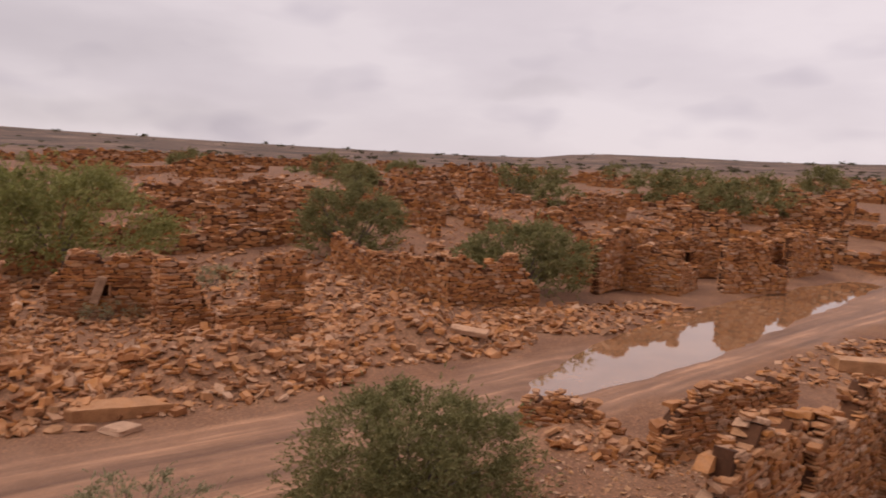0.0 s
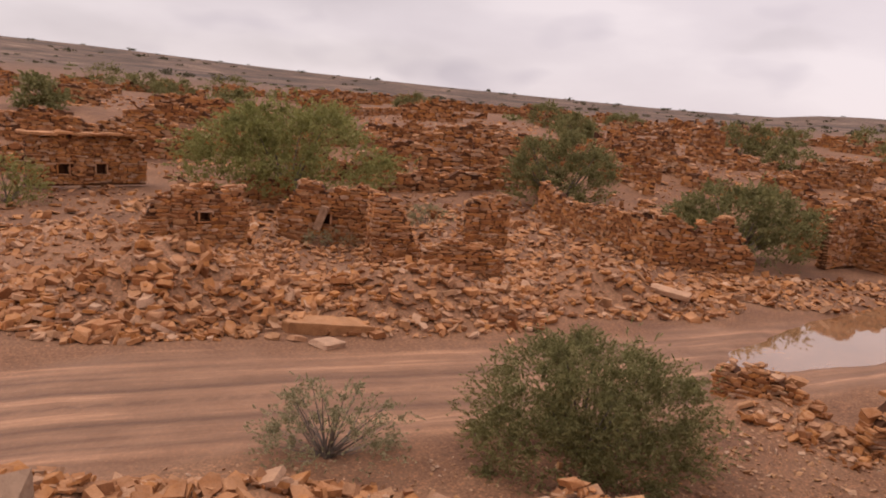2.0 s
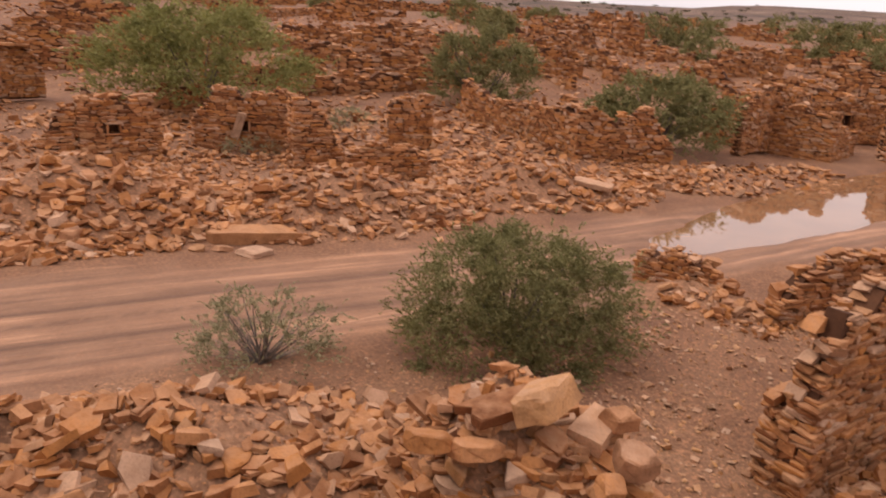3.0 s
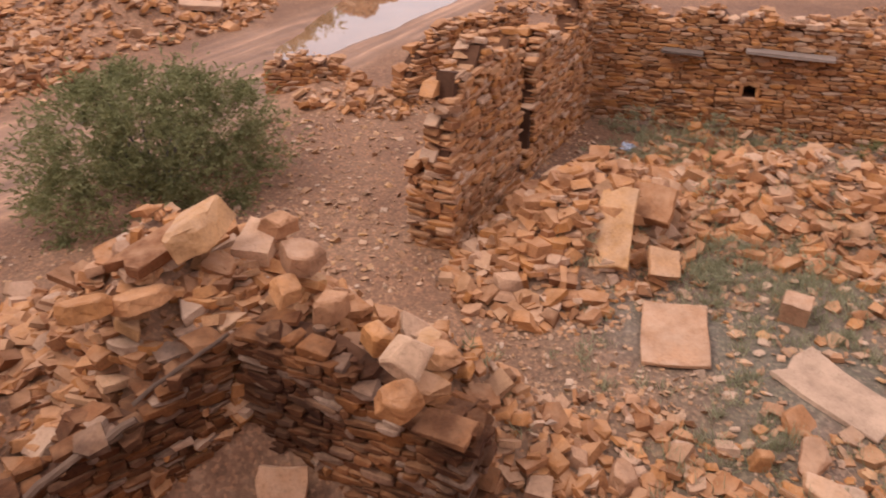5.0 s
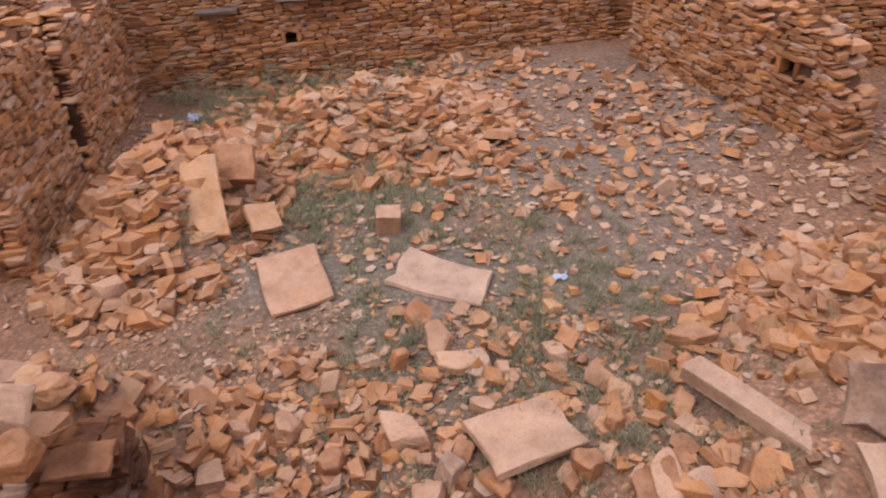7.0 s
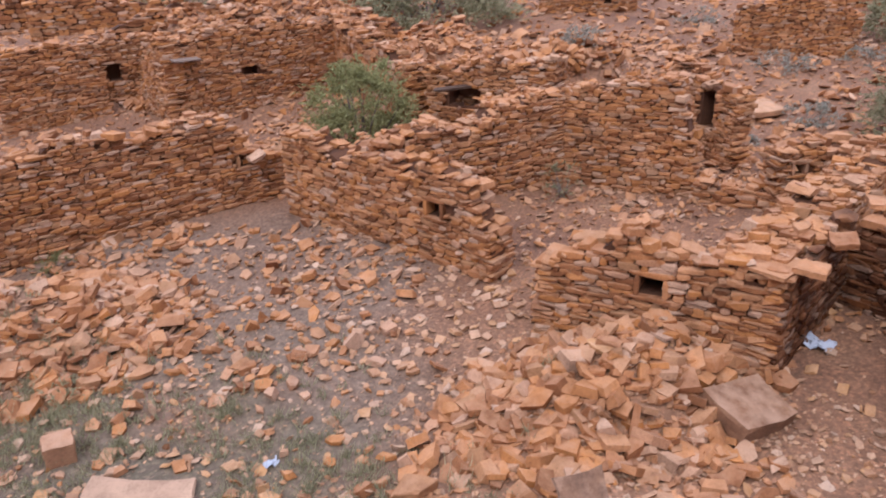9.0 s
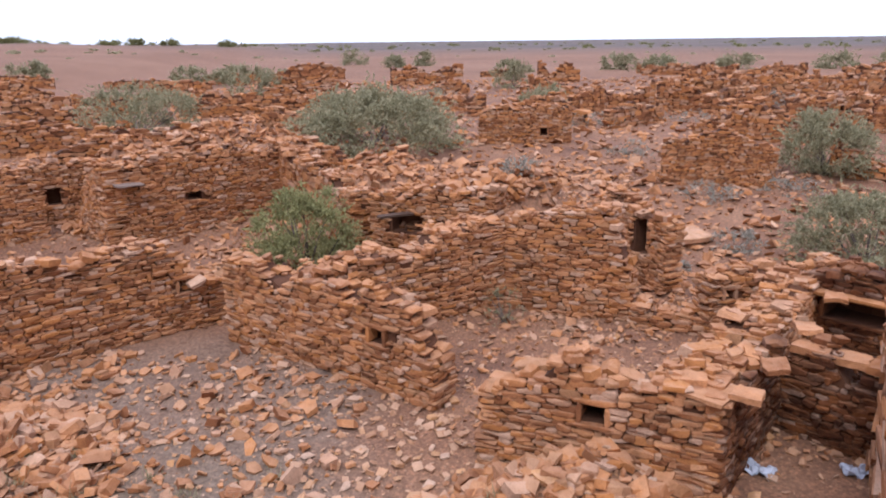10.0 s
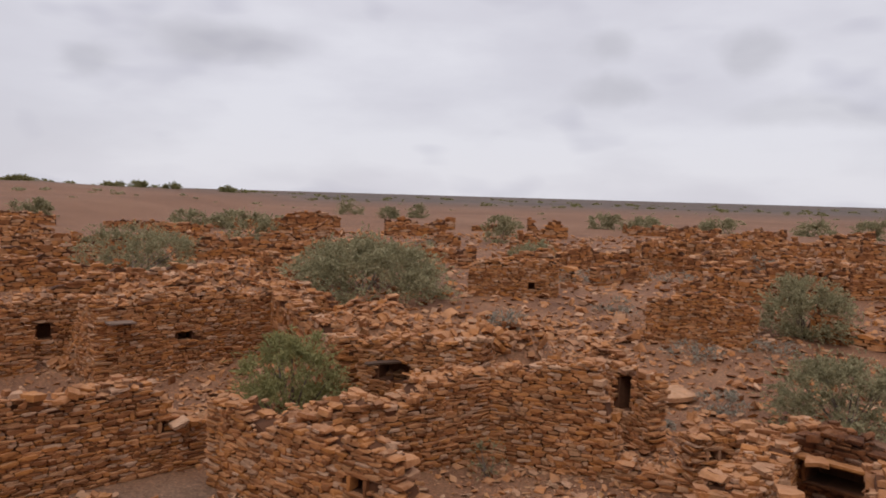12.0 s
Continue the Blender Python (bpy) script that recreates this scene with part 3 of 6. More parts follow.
def ruined_wall(a, b, profile, thick=0.5, side=1, course=0.07, length=0.20, singles=0, niches=(), base=None, label="", loose=1.0, name="stone_wall", back=True, fine=True, ragged=1.0, mat=STONE, framed=True):
    """A dry-laid wall from a to b along its visible face; side: 1 if its body lies to the left of that line.
    profile: (share of the length, height) in order. niches: (share, sill height, width, height)."""
    a, b = np.array(a, float), np.array(b, float)
    run = np.hypot(*(b - a))
    u = (b - a) / run
    v = np.array([-u[1], u[0]]) * side
    yaw = math.atan2(u[1], u[0])
    ps, ph = np.array([q[0] for q in profile]) * run, np.array([q[1] for q in profile])
    wob = rng.uniform(0, 9)
    fine = fine and min(np.hypot(*a), np.hypot(*b)) < 29.5
    steps = rng.normal(0, ragged * 0.08, int(run / 0.35) + 3)
    sag = rng.uniform(0.012, 0.03) * (course / 0.085)

    def bend(s, z):
        return sag * (math.sin(s * 1.3 + wob + z * 0.8) + 0.6 * math.sin(s * 2.9 + 2 * wob - z))

    def top(s):
        return np.interp(s, ps, ph) + 0.07 * np.sin(s * 3.1 + wob) + 0.05 * np.sin(s * 8.3 + 2 * wob) + steps[np.clip((np.asarray(s) / 0.35).astype(int), 0, len(steps) - 1)]

    foot = min(float(land(*(a + u * s))) for s in np.linspace(0, run, 6)) if base is None else base
    z_low = foot - 0.12
    p = Pieces()
    tall = float(np.max(ph)) + 0.15
    z = z_low
    rows = []
    while z < foot + tall:
        h = course * rng.uniform(0.72, 1.3)
        rows.append((z, h))
        z += h
    faces = ((0.0, 1), (thick, -1)) if back else ((0.0, 1),)
    z = z_low
    rear = []
    while z < foot + tall:
        h = 1.8 * course * rng.uniform(0.72, 1.3)
        rear.append((z, h))
        z += h
    for off, out in faces:
        coarse = out < 0
        for z, h in rear if coarse else rows:
            flip = (out * side) < 0
            s = rng.uniform(-0.05, 0.03)
            while s < run - 0.05:
                w = length * rng.choice([0.55, 0.8, 1.0, 1.35, 1.8]) * rng.uniform(0.85, 1.15) * (1.7 if coarse else 1)
                if s + w > run - 0.3 * length:
                    w = max(run + rng.uniform(-0.05, 0.05) - s, 0.1)
                c = s + w / 2
                s += w
                if c < 0.02 or c > run - 0.02:
                    continue
                if z + h * 0.5 - foot > top(c) or (z + h - foot > top(c) - 0.1 and rng.random() < 0.25):
                    continue
                if any(abs(c - q[0] * run) < q[2] / 2 + w * 0.42 and q[1] - h * 0.55 < z + h / 2 - foot < q[1] + q[3] + h * 0.2 for q in niches):
                    continue
                deep = thick * rng.uniform(0.42, 0.55) if back else thick
                out_by = rng.normal(0, 0.02) - 0.006
                mid = a + u * c + v * (off + out * (deep / 2 + out_by))
                luck = rng.random()
                if luck < 0.16 and h > 0.085 and not coarse:
                    cuts = ((-0.27, 0.5), (0.25, 0.52))
                elif luck < 0.34:
                    cuts = ((0.18, 1.35),)
                else:
                    cuts = ((rng.normal(0, 0.07), rng.uniform(0.88, 1.08)),)
                for lift, part_h in cuts:
                    p.add(int(rng.integers(N_COURSE)) if fine and not coarse else FIRST_PLAIN + int(rng.integers(N_PLAIN)), (mid[0], mid[1], z + h / 2 + lift * h + bend(c, z)), turns(yaw + flip * math.pi + rng.normal(0, 0.06), rng.normal(0, 0.05), rng.normal(0, 0.045)),
                          (w * rng.uniform(0.98, 1.12), deep, h * part_h * (1.08 if fine else 1.04)))
    # end stones across the thickness
    for c_end, out in (((0.0, -1), (run, 1)) if fine else ()):
        for z, h in rows:
            if z + h * 0.5 - foot > top(np.clip(c_end, 0.05, run - 0.05)):
                continue
            v0 = -0.02
            while v0 < thick - 0.08:
                w = min(rng.uniform(0.2, 0.5), thick - v0 + 0.03)
                deep = rng.uniform(0.2, 0.42)
                q = a + u * (c_end - out * (deep / 2 + rng.normal(-0.02, 0.05))) + v * (v0 + w / 2)
                p.add(int(rng.integers(N_COURSE)), (q[0], q[1], z + h / 2), turns(yaw + out * math.pi / 2 + rng.normal(0, 0.14), rng.normal(0, 0.07), rng.normal(0, 0.06)), (w * 1.08, deep, h * rng.uniform(0.95, 1.3)))
                v0 += w
    # loose capping stones
    n_cap = int(run / (0.045 if fine else 0.11) * loose)
    for _ in range(n_cap):
        c = rng.uniform(0, run)
        mid = a + u * c + v * rng.uniform(0.0, thick)
        size = (0.09 + 0.33 * rng.random() ** 2.2) * max(1.0, course / 0.13)
        k = N_COURSE + N_CHUNK + int(rng.integers(N_FLAT)) if rng.random() < 0.75 else N_COURSE + int(rng.integers(N_CHUNK))
        p.add(k, (mid[0], mid[1], foot + top(c) + rng.uniform(-0.08, 0.04)), turns(rng.uniform(0, 6.3), rng.normal(0, 0.13), rng.normal(0, 0.13)),
              (size, size * rng.uniform(0.55, 0.9), size * rng.uniform(0.16, 0.4)))
    # mud core, left out behind the recesses
    cuts = set(np.linspace(0.035, run - 0.035, max(3, int(run / 0.25))).tolist())
    for share, sill, nw, nh in niches:
        cuts |= {share * run - nw / 2, share * run + nw / 2}
    cuts = sorted(cuts)
    verts, quads = [], []
    inset = 0.075
    for c0, c1 in zip(cuts[:-1], cuts[1:]):
        spans = [(z_low - 0.1, None)]
        for share, sill, nw, nh in niches:
            if abs((c0 + c1) / 2 - share * run) < nw / 2:
                spans = [(z_low - 0.1, foot + sill), (foot + sill + nh, None)]
        if len(spans) == 2:
            spans.insert(1, (spans[0][1] - 0.02, spans[1][0] + 0.02))
        for at, (lo, hi) in enumerate(spans):
            n = len(verts)
            for c in (c0, c1):
                h = foot + max(0.02, float(top(c)) - 0.07) if hi is None else hi
                for off in (thick * 0.86 if at == 1 else inset, thick - (0.01 if at == 1 else inset)):
                    q = a + u * c + v * off
                    verts += [(q[0], q[1], lo), (q[0], q[1], max(h, lo + 0.01))]
            quads += [(n, n + 4, n + 5, n + 1), (n + 2, n + 3, n + 7, n + 6), (n + 1, n + 5, n + 7, n + 3), (n, n + 2, n + 6, n + 4), (n, n + 1, n + 3, n + 2), (n + 4, n + 6, n + 7, n + 5)]
    me = mesh_from("core", np.array(verts), np.array(quads))
    wall = part(name, me, MUD)
    tagged(wall, label or "ruined dry-laid wall of orange sandstone", "wall", kind="structure")
    # framed recesses
    for share, sill, nw, nh in niches if framed else ():
        c = share * run
        for dx in (-nw / 2 - 0.03, nw / 2 + 0.03):
            q = a + u * (c + dx) + v * 0.09
            p.add(int(rng.integers(N_COURSE)), (q[0], q[1], foot + sill + nh / 2), turns(yaw + (side < 0) * math.pi), (0.085, 0.24, nh * 1.14))
        for zz, hh in ((sill + nh + 0.04, 0.085), (sill - 0.035, 0.07)):
            q = a + u * c + v * 0.10
            p.add(int(rng.integers(N_COURSE)), (q[0], q[1], foot + zz), turns(yaw + (side < 0) * math.pi), (nw + 0.28, 0.27, hh))
    place_pieces(wall, p, singles, near=(2.0, 2.0), mat=mat)
    WALLS.append(wall)
    return wall

# ---- mounds of fallen stone ----
heap(10.3, 6.6, 2.6, 2.0, -50, 0.75)     # court, under the long wall
heap(6.9, 7.55, 2.5, 1.6, 25, 1.05)       # against the tall pier wall
heap(1.4, 6.85, 2.0, 2.0, 0, 2.1)       # outside the small room
heap(-1.9, 7.2, 4.2, 3.2, 5, 1.35)
heap(-6.2, 6.8, 4.0, 3.2, 10, 1.2)
heap(3.1, 4.9, 1.6, 1.1, -50, 1.15)
heap(2.25, 5.9, 1.3, 1.2, 0, 0.75)
heap(8.95, -2.1, 2.4, 1.5, -60, 0.78)      # before the walls with the recess
heap(6.2, -1.4, 2.4, 1.5, 20, 0.3)
heap(-9.0, 19.0, 4.6, 3.2, 25, 1.5)      # across the road
heap(-3.0, 21.0, 4.5, 3.0, 20, 1.25)
heap(3.0, 24.5, 4.5, 2.6, 20, 0.95)
heap(-6.0, 18.4, 2.0, 1.5, 30, 0.5)
heap(0.2, 21.3, 2.2, 1.3, 30, 0.4)
heap(-15.0, 17.0, 5.0, 3.0, 20, 0.9)
heap(-14.0, 24.0, 5.0, 4.0, 0, 0.7)
heap(26.4, 7.3, 3.5, 2.4, -52, 2.1, 2.8)        # collapsed roofs behind the court
heap(22.2, -2.4, 4.2, 2.3, -62, 1.75, 2.0)
heap(26.2, 0.6, 3.4, 2.6, 0, 1.3, 1.8)
heap(31.5, 5.5, 4.0, 3.2, 0, 1.2, 1.8)
heap(6.0, 15.6, 1.6, 1.3, 0, 0.35)


# ---- ground ----
def axis(lo, hi, step, near_lo, near_hi):
    mid = np.arange(near_lo, near_hi + step, step)
    k = np.arange(1, 60)
    grow = step * np.cumsum(1.17 ** k)
    up, down = near_hi + step + grow, near_lo - grow
    return np.concatenate([[lo], down[down > lo * 0.95][::-1], mid, up[up < hi * 0.95], [hi]])


def build_ground():
    xs, ys = axis(-3400, 3400, 0.28, -22, 30), axis(-3400, 3400, 0.28, -9, 40)
    gx, gy = np.meshgrid(xs, ys)
    gz = land(gx, gy)
    verts = np.stack([gx, gy, gz], -1).reshape(-1, 3)
    nx, ny = len(xs), len(ys)
    i = (np.arange(ny - 1)[:, None] * nx + np.arange(nx - 1)[None]).ravel()
    me = mesh_from("ground", verts, np.stack([i, i + 1, i + nx + 1, i + nx], -1))
    me.polygons.foreach_set("use_smooth", np.ones(len(i), bool))
    d, s = road_distance(verts[:, 0], verts[:, 1])
    x, y = verts[:, 0], verts[:, 1]
    road = 1 - sstep(ROAD_HALF - 0.5, ROAD_HALF + 0.8, d + 0.5 * fbm(x, y, 1.6, 2.0))
    weeds = np.exp(-(((x - 7.0) / 2.6) ** 2 + ((y - 3.4) / 2.4) ** 2)) * 1.2 + np.exp(-(((x - 10.5) / 1.5) ** 2 + ((y - 8.6) / 1.4) ** 2))
    weeds = np.clip(weeds * (0.65 + 0.9 * fbm(x, y, 0.9, 8.0)), 0, 0.62)
    far = sstep(70, 150, np.hypot(x, y))
    lift = np.zeros_like(x)
    for hx, hy, rx, ry, turn, h, steep in HEAPS:
        cq, sq = math.cos(turn), math.sin(turn)
        u, v = ((x - hx) * cq + (y - hy) * sq) / rx, (-(x - hx) * sq + (y - hy) * cq) / ry
        lift = np.maximum(lift, np.clip(1.25 - np.sqrt(u * u + v * v), 0, 1))
    mound = np.clip(sstep(0.1, 0.6, lift) * 0.9 + 0.3 * fbm(x, y, 1.3, 9.0) * lift, 0, 1)
    court = sstep(4.6, 6.2, x) * (1 - sstep(13.5, 16.5, x)) * sstep(-0.5, 1.5, y) * (1 - sstep(8, 10.5, y)) * (1 - 0.7 * mound)
    court = np.clip(court * (0.85 + 0.5 * fbm(x, y, 1.1, 3.0)), 0, 1)
    cb = me.color_attributes.new("cover", "FLOAT_COLOR", "POINT")
    cb.data.foreach_set("color", np.stack([mound, court, 0 * mound, 0 * mound + 1], -1).astype(np.float32).ravel())
    lane = 0.5 + 0.5 * np.sin(d * 5.6 + 1.2 * fbm(x, y, 6.0, 1.0)) * (0.16 + 0.2 * fbm(x, y, 2.5, 6.0)) - 0.12 * np.exp(-((d - 0.9) / 0.25) ** 2) + 0.15 * np.exp(-((d - 0.25) / 0.2) ** 2) + 0.45 * np.exp(-((d - 1.95 + 0.15 * fbm(x, y, 3.0, 2.0)) / 0.2) ** 2) + 0.2 * np.exp(-((d - 1.35) / 0.14) ** 2)
    ct = me.color_attributes.new("track", "FLOAT_COLOR", "POINT")
    ct.data.foreach_set("color", np.stack([s * 0.0028, d * 0.05, 0 * d, 0 * d + 1], -1).astype(np.float32).ravel())
    ca = me.color_attributes.new("zone", "FLOAT_COLOR", "POINT")
    ca.data.foreach_set("color", np.stack([road, weeds, far, np.clip(lane, 0, 1)], -1).astype(np.float32).ravel())
    return tagged(part("ground", me, EARTH), "red-brown stony desert earth with a muddy track", "ground", kind="structure")


build_ground()

# ---- puddle ----
def build_puddle():
    pts = []
    for k in range(0, 41):
        s = k / 40
        pts.append((5.0 + 28.5 * s, 18.7 + 22.1 * s))
    verts, quads = [], []
    for x, y in pts:
        n = np.array([-0.613, 0.79])
        for w in (-3.2, 4.6):
            verts.append((x + n[0] * w, y + n[1] * w, -0.165))
    for k in range(40):
        quads.append((2 * k, 2 * k + 2, 2 * k + 3, 2 * k + 1))
    return tagged(part("water", mesh_from("water", np.array(verts), np.array(quads)), WATER), "still brown rain water in the sunken track", "puddle", kind="structure")


build_puddle()

# ---- single split stones ----
def slab(x, y, z, lx, ly, h, yaw, tx=0.0, ty=0.0, label="", mat=SLAB, name="stone_slab", seed=0, blocky=False, rough=0.06):
    """One split stone: an uneven outline with a chipped rim, a worn top and a broken edge."""
    g = np.random.default_rng(seed + int(1000 * abs(x) + 77 * abs(y)))
    if blocky:
        ob = new(name, shape_mesh(FIRST_ROCK + 3 * int(g.integers(N_ROCK // 3)), mat))
        ob.matrix_basis = Matrix.Translation((x, y, z)) @ pose(0, 0, 0, tx, ty, yaw) @ Matrix.Diagonal((lx, ly, h * 1.15, 1))
        return tagged(ob, label, "stone")
    outline = []
    for cx, cy in ((-1, -1), (1, -1), (1, 1), (-1, 1)):
        k = len(outline) // 3
        ax, ay = ((-1, -1), (1, -1), (1, 1), (-1, 1))[(k + 1) % 4]
        for q in (0.0, 0.34, 0.68):
            outline.append((0.5 * lx * ((1 - q) * cx + q * ax) + g.normal(0, rough * lx * 0.5), 0.5 * ly * ((1 - q) * cy + q * ay) + g.normal(0, rough * ly * 0.5)))
    n = len(outline)
    levels = ((-0.5, 0.97), (-0.38, 1.0), (0.36, 1.0), (0.5, 0.975))
    verts, faces = [], []
    for lev, grow in levels:
        for ox, oy in outline:
            verts.append((ox * grow + g.normal(0, 0.006), oy * grow + g.normal(0, 0.006), h * (lev + g.normal(0, 0.03))))
    for r in range(len(levels) - 1):
        for i in range(n):
            a, c = r * n + i, r * n + (i + 1) % n
            faces += [(a, c, c + n), (a, c + n, a + n)]
    lo, hi = len(verts), len(verts) + 1
    verts += [(0, 0, -0.5 * h), (g.normal(0, 0.1) * lx, g.normal(0, 0.1) * ly, h * 0.53)]
    t0 = (len(levels) - 1) * n
    for i in range(n):
        faces += [(lo, (i + 1) % n, i), (hi, t0 + i, t0 + (i + 1) % n)]
    ob = part(name, mesh_from(name, np.array(verts), np.array(faces)), mat)
    ob.matrix_basis = Matrix.Translation((x, y, z)) @ pose(0, 0, 0, tx, ty, yaw)
    return tagged(ob, label or "broken flat slab of tan sandstone", "stone")


# ---- walls round the court ----
ruined_wall((10.1, 11.6), (16.6, 3.7), [(0, 2.2), (0.35, 2.1), (0.62, 1.9), (0.88, 1.85), (0.93, 1.1), (1, 0.95)], 0.55, 1, singles=300, base=0.05,
            niches=[(0.30, 0.62, 0.24, 0.24), (0.915, 0.78, 0.26, 0.26)], course=0.06, length=0.19, label="long ruined wall of stacked orange sandstone with small niches")
ruined_wall((15.35, 3.4), (11.95, -0.6), [(0, 1.6), (0.2, 1.65), (0.75, 1.72), (0.88, 1.5), (0.95, 0.9), (1, 0.5)], 0.6, 1, singles=300, base=0.0,
            niches=[(0.77, 0.90, 0.30, 0.28)], label="broken sandstone room wall with a square niche")
ruined_wall((10.45, -1.2), (9.1, -4.05), [(0, 1.2), (0.12, 1.5), (0.6, 1.55), (1, 1.5)], 0.6, 1, singles=300, base=0.0,
            niches=[(0.50, 0.90, 0.32, 0.28)], label="sandstone wall end with a framed niche above rubble")
ruined_wall((9.22, -3.98), (13.7, -7.88), [(0, 1.5), (0.45, 1.45), (1, 1.55)], 0.85, 1, singles=200, base=0.0, label="thick sandstone side wall with a flat flagged top", loose=2.6, ragged=0.4)
# separate thin facing, added so the side's shade sits in its stone colour
ruined_wall((9.12, -4.12), (11.1, -5.85), [(0, 1.36), (0.5, 1.33), (1, 1.36)], 0.16, 1, singles=80, base=0.0, label="thin facing added to put shade on a thick side wall", loose=0.3, ragged=0.3, back=False, mat=SHADED_STAINED)
# shade of the deep room is put into this wall's stone colour
ruined_wall((11.0, -5.8), (9.0, -7.5), [(0, 1.36), (1, 1.3)], 0.55, 1, singles=150, base=-0.1, mat=SHADED_STAINED, label="sandstone wall of a deep roofless room")
# out of view; added to keep sky light off the deep room
ruined_wall((10.3, -7.4), (7.2, -5.55), [(0, 2.3), (1, 2.3)], 0.5, -1, base=-0.1, course=0.12, length=0.34, label="unseen end wall added to shade a deep roofless room")
ruined_wall((14.6, 1.95), (16.85, -2.4), [(0, 1.55), (0.5, 1.65), (1, 1.95)], 0.8, 1, singles=250, base=0.0, label="wide sandstone wall between two roofless rooms", loose=2.2)
ruined_wall((16.9, -2.4), (15.7, -4.9), [(0, 2.0), (0.5, 2.2), (0.85, 2.4), (0.93, 1.6), (1, 0.8)], 0.65, 1, singles=250, base=0.0, label="sandstone rear wall of a roofless room", loose=2.2)
ruined_wall((15.6, -4.9), (14.7, -6.3), [(0, 0.35), (1, 0.4)], 0.5, 1, singles=60, base=0.0, label="low broken sandstone threshold wall")
ruined_wall((14.7, -6.2), (15.4, -9.2), [(0, 1.2), (0.3, 1.3), (1, 1.35)], 0.5, 1, singles=120, base=0.0, niches=[(0.15, 0.75, 0.22, 0.22)], label="sandstone wall with a small niche and loose cap stones")
ruined_wall((19.4, -5.3), (17.3, -6.2), [(0, 2.0), (1, 1.7)], 0.5, 1, singles=60, base=0.0, niches=[(0.58, 0.75, 0.4, 0.9)], framed=False, label="sandstone jamb wall beside a dark doorway")
ruined_wall((20.4, 0.7), (18.6, -2.4), [(0, 1.9), (0.5, 2.1), (1, 2.2)], 0.7, 1, singles=120, base=0.0, niches=[(0.3, 1.0, 0.9, 0.5), (0.68, 1.0, 0.7, 0.42)], label="sandstone wall with dark openings below a stone lintel", loose=2.5, framed=False)

# ---- tall pier wall and the walls by the puddle ----
ruined_wall((5.0, 8.1), (10.1, 11.5), [(0, 1.2), (0.02, 2.1), (0.05, 2.7), (0.2, 2.85), (0.36, 2.5), (0.395, 2.2), (0.40, 0.35), (0.49, 0.3), (0.495, 2.0), (0.55, 2.4), (0.75, 2.2), (0.85, 2.5), (1, 2.2)], 0.42, 1, singles=300, base=-0.1, ragged=1.6, label="tall crumbling sandstone pier wall with gaps")
ruined_wall((4.76, 8.45), (6.6, 9.68), [(0, 0.9), (0.15, 1.5), (0.5, 1.1), (1, 0.5)], 0.3, 1, singles=60, base=-0.1, ragged=1.6, label="low outer skin of a crumbling pier wall")
ruined_wall((7.3, 14.2), (11.2, 15.4), [(0, 0.4), (0.12, 1.1), (0.2, 1.45), (1, 1.5)], 0.5, 1, singles=150, base=-0.1, label="stepped sandstone wall end beside the puddle")
ruined_wall((4.9, 16.8), (6.7, 15.4), [(0, 0.6), (0.3, 1.0), (0.6, 0.7), (1, 0.35)], 0.5, 1, singles=40, base=-0.1, label="stub of a collapsed sandstone wall")

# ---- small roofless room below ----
# shade inside the room is put into the stone colour of these two walls
ruined_wall((1.3, 5.6), (-3.4, 5.05), [(0, 1.62), (0.17, 1.3), (0.38, 0.88), (0.6, 0.85), (1, 1.2)], 0.45, -1, singles=300, base=-0.1, course=0.072, length=0.20, loose=0.5, mat=SHADED_STAINED, label="inside wall of a small roofless room")
ruined_wall((1.35, 5.6), (2.68, 3.72), [(0, 1.7), (0.3, 1.7), (0.6, 1.45), (0.8, 1.3), (1, 1.3)], 0.5, 1, singles=300, base=-0.1, course=0.072, length=0.20, loose=0.6, mat=SHADED_STAINED, label="broken room wall carrying tumbled blocks")
# the next two walls stay out of view, added to darken the small room
ruined_wall((2.1, 3.0), (-3.4, 3.0), [(0, 1.2), (0.25, 1.8), (1, 2.3)], 0.5, 1, base=-0.1, course=0.12, length=0.34, label="unseen rear wall added to shade a small roofless room")
ruined_wall((-3.4, 5.0), (-3.4, 2.35), [(0, 1.4), (1, 2.3)], 0.5, 1, base=-0.1, course=0.12, length=0.34, label="unseen end wall added to shade a small roofless room")
ruined_wall((1.45, 0.75), (-3.4, 0.75), [(0, 3.7), (1, 3.8)], 0.5, 1, base=-0.1, course=0.13, length=0.4, label="tall standing house wall of sandstone")
ruined_wall((1.45, -3.4), (1.45, 0.7), [(0, 3.7), (1, 3.7)], 0.5, 1, base=-0.1, course=0.13, length=0.4, label="tall standing side wall of a sandstone house")

# ---- across the road ----
ruined_wall((-12.2, 25.2), (-10.0, 26.8), [(0, 1.8), (0.5, 2.1), (0.9, 1.9), (1, 1.4)], 0.5, 1, base=0.2, niches=[(0.42, 0.9, 0.36, 0.32)], course=0.105, length=0.30, ragged=2.0, loose=1.6, label="fragment of a house wall with a dark square window")
ruined_wall((-9.4, 28.4), (-4.6, 28.4), [(0, 1.1), (0.12, 1.9), (0.3, 2.2), (0.7, 2.1), (1, 1.5)], 0.5, 1, base=0.3, niches=[(0.4, 0.7, 0.4, 0.4)], course=0.105, length=0.30, ragged=2.0, loose=1.6, label="ruined house wall with a niche and leaning slab")
ruined_wall((0.9, 39.5), (5.6, 30.6), [(0, 2.2), (0.1, 2.3), (0.16, 1.8), (0.35, 1.75), (0.6, 1.8), (1, 2.1)], 0.5, 1, base=0.1, course=0.105, length=0.30, ragged=2.0, loose=1.6, label="long curved sandstone enclosure wall")
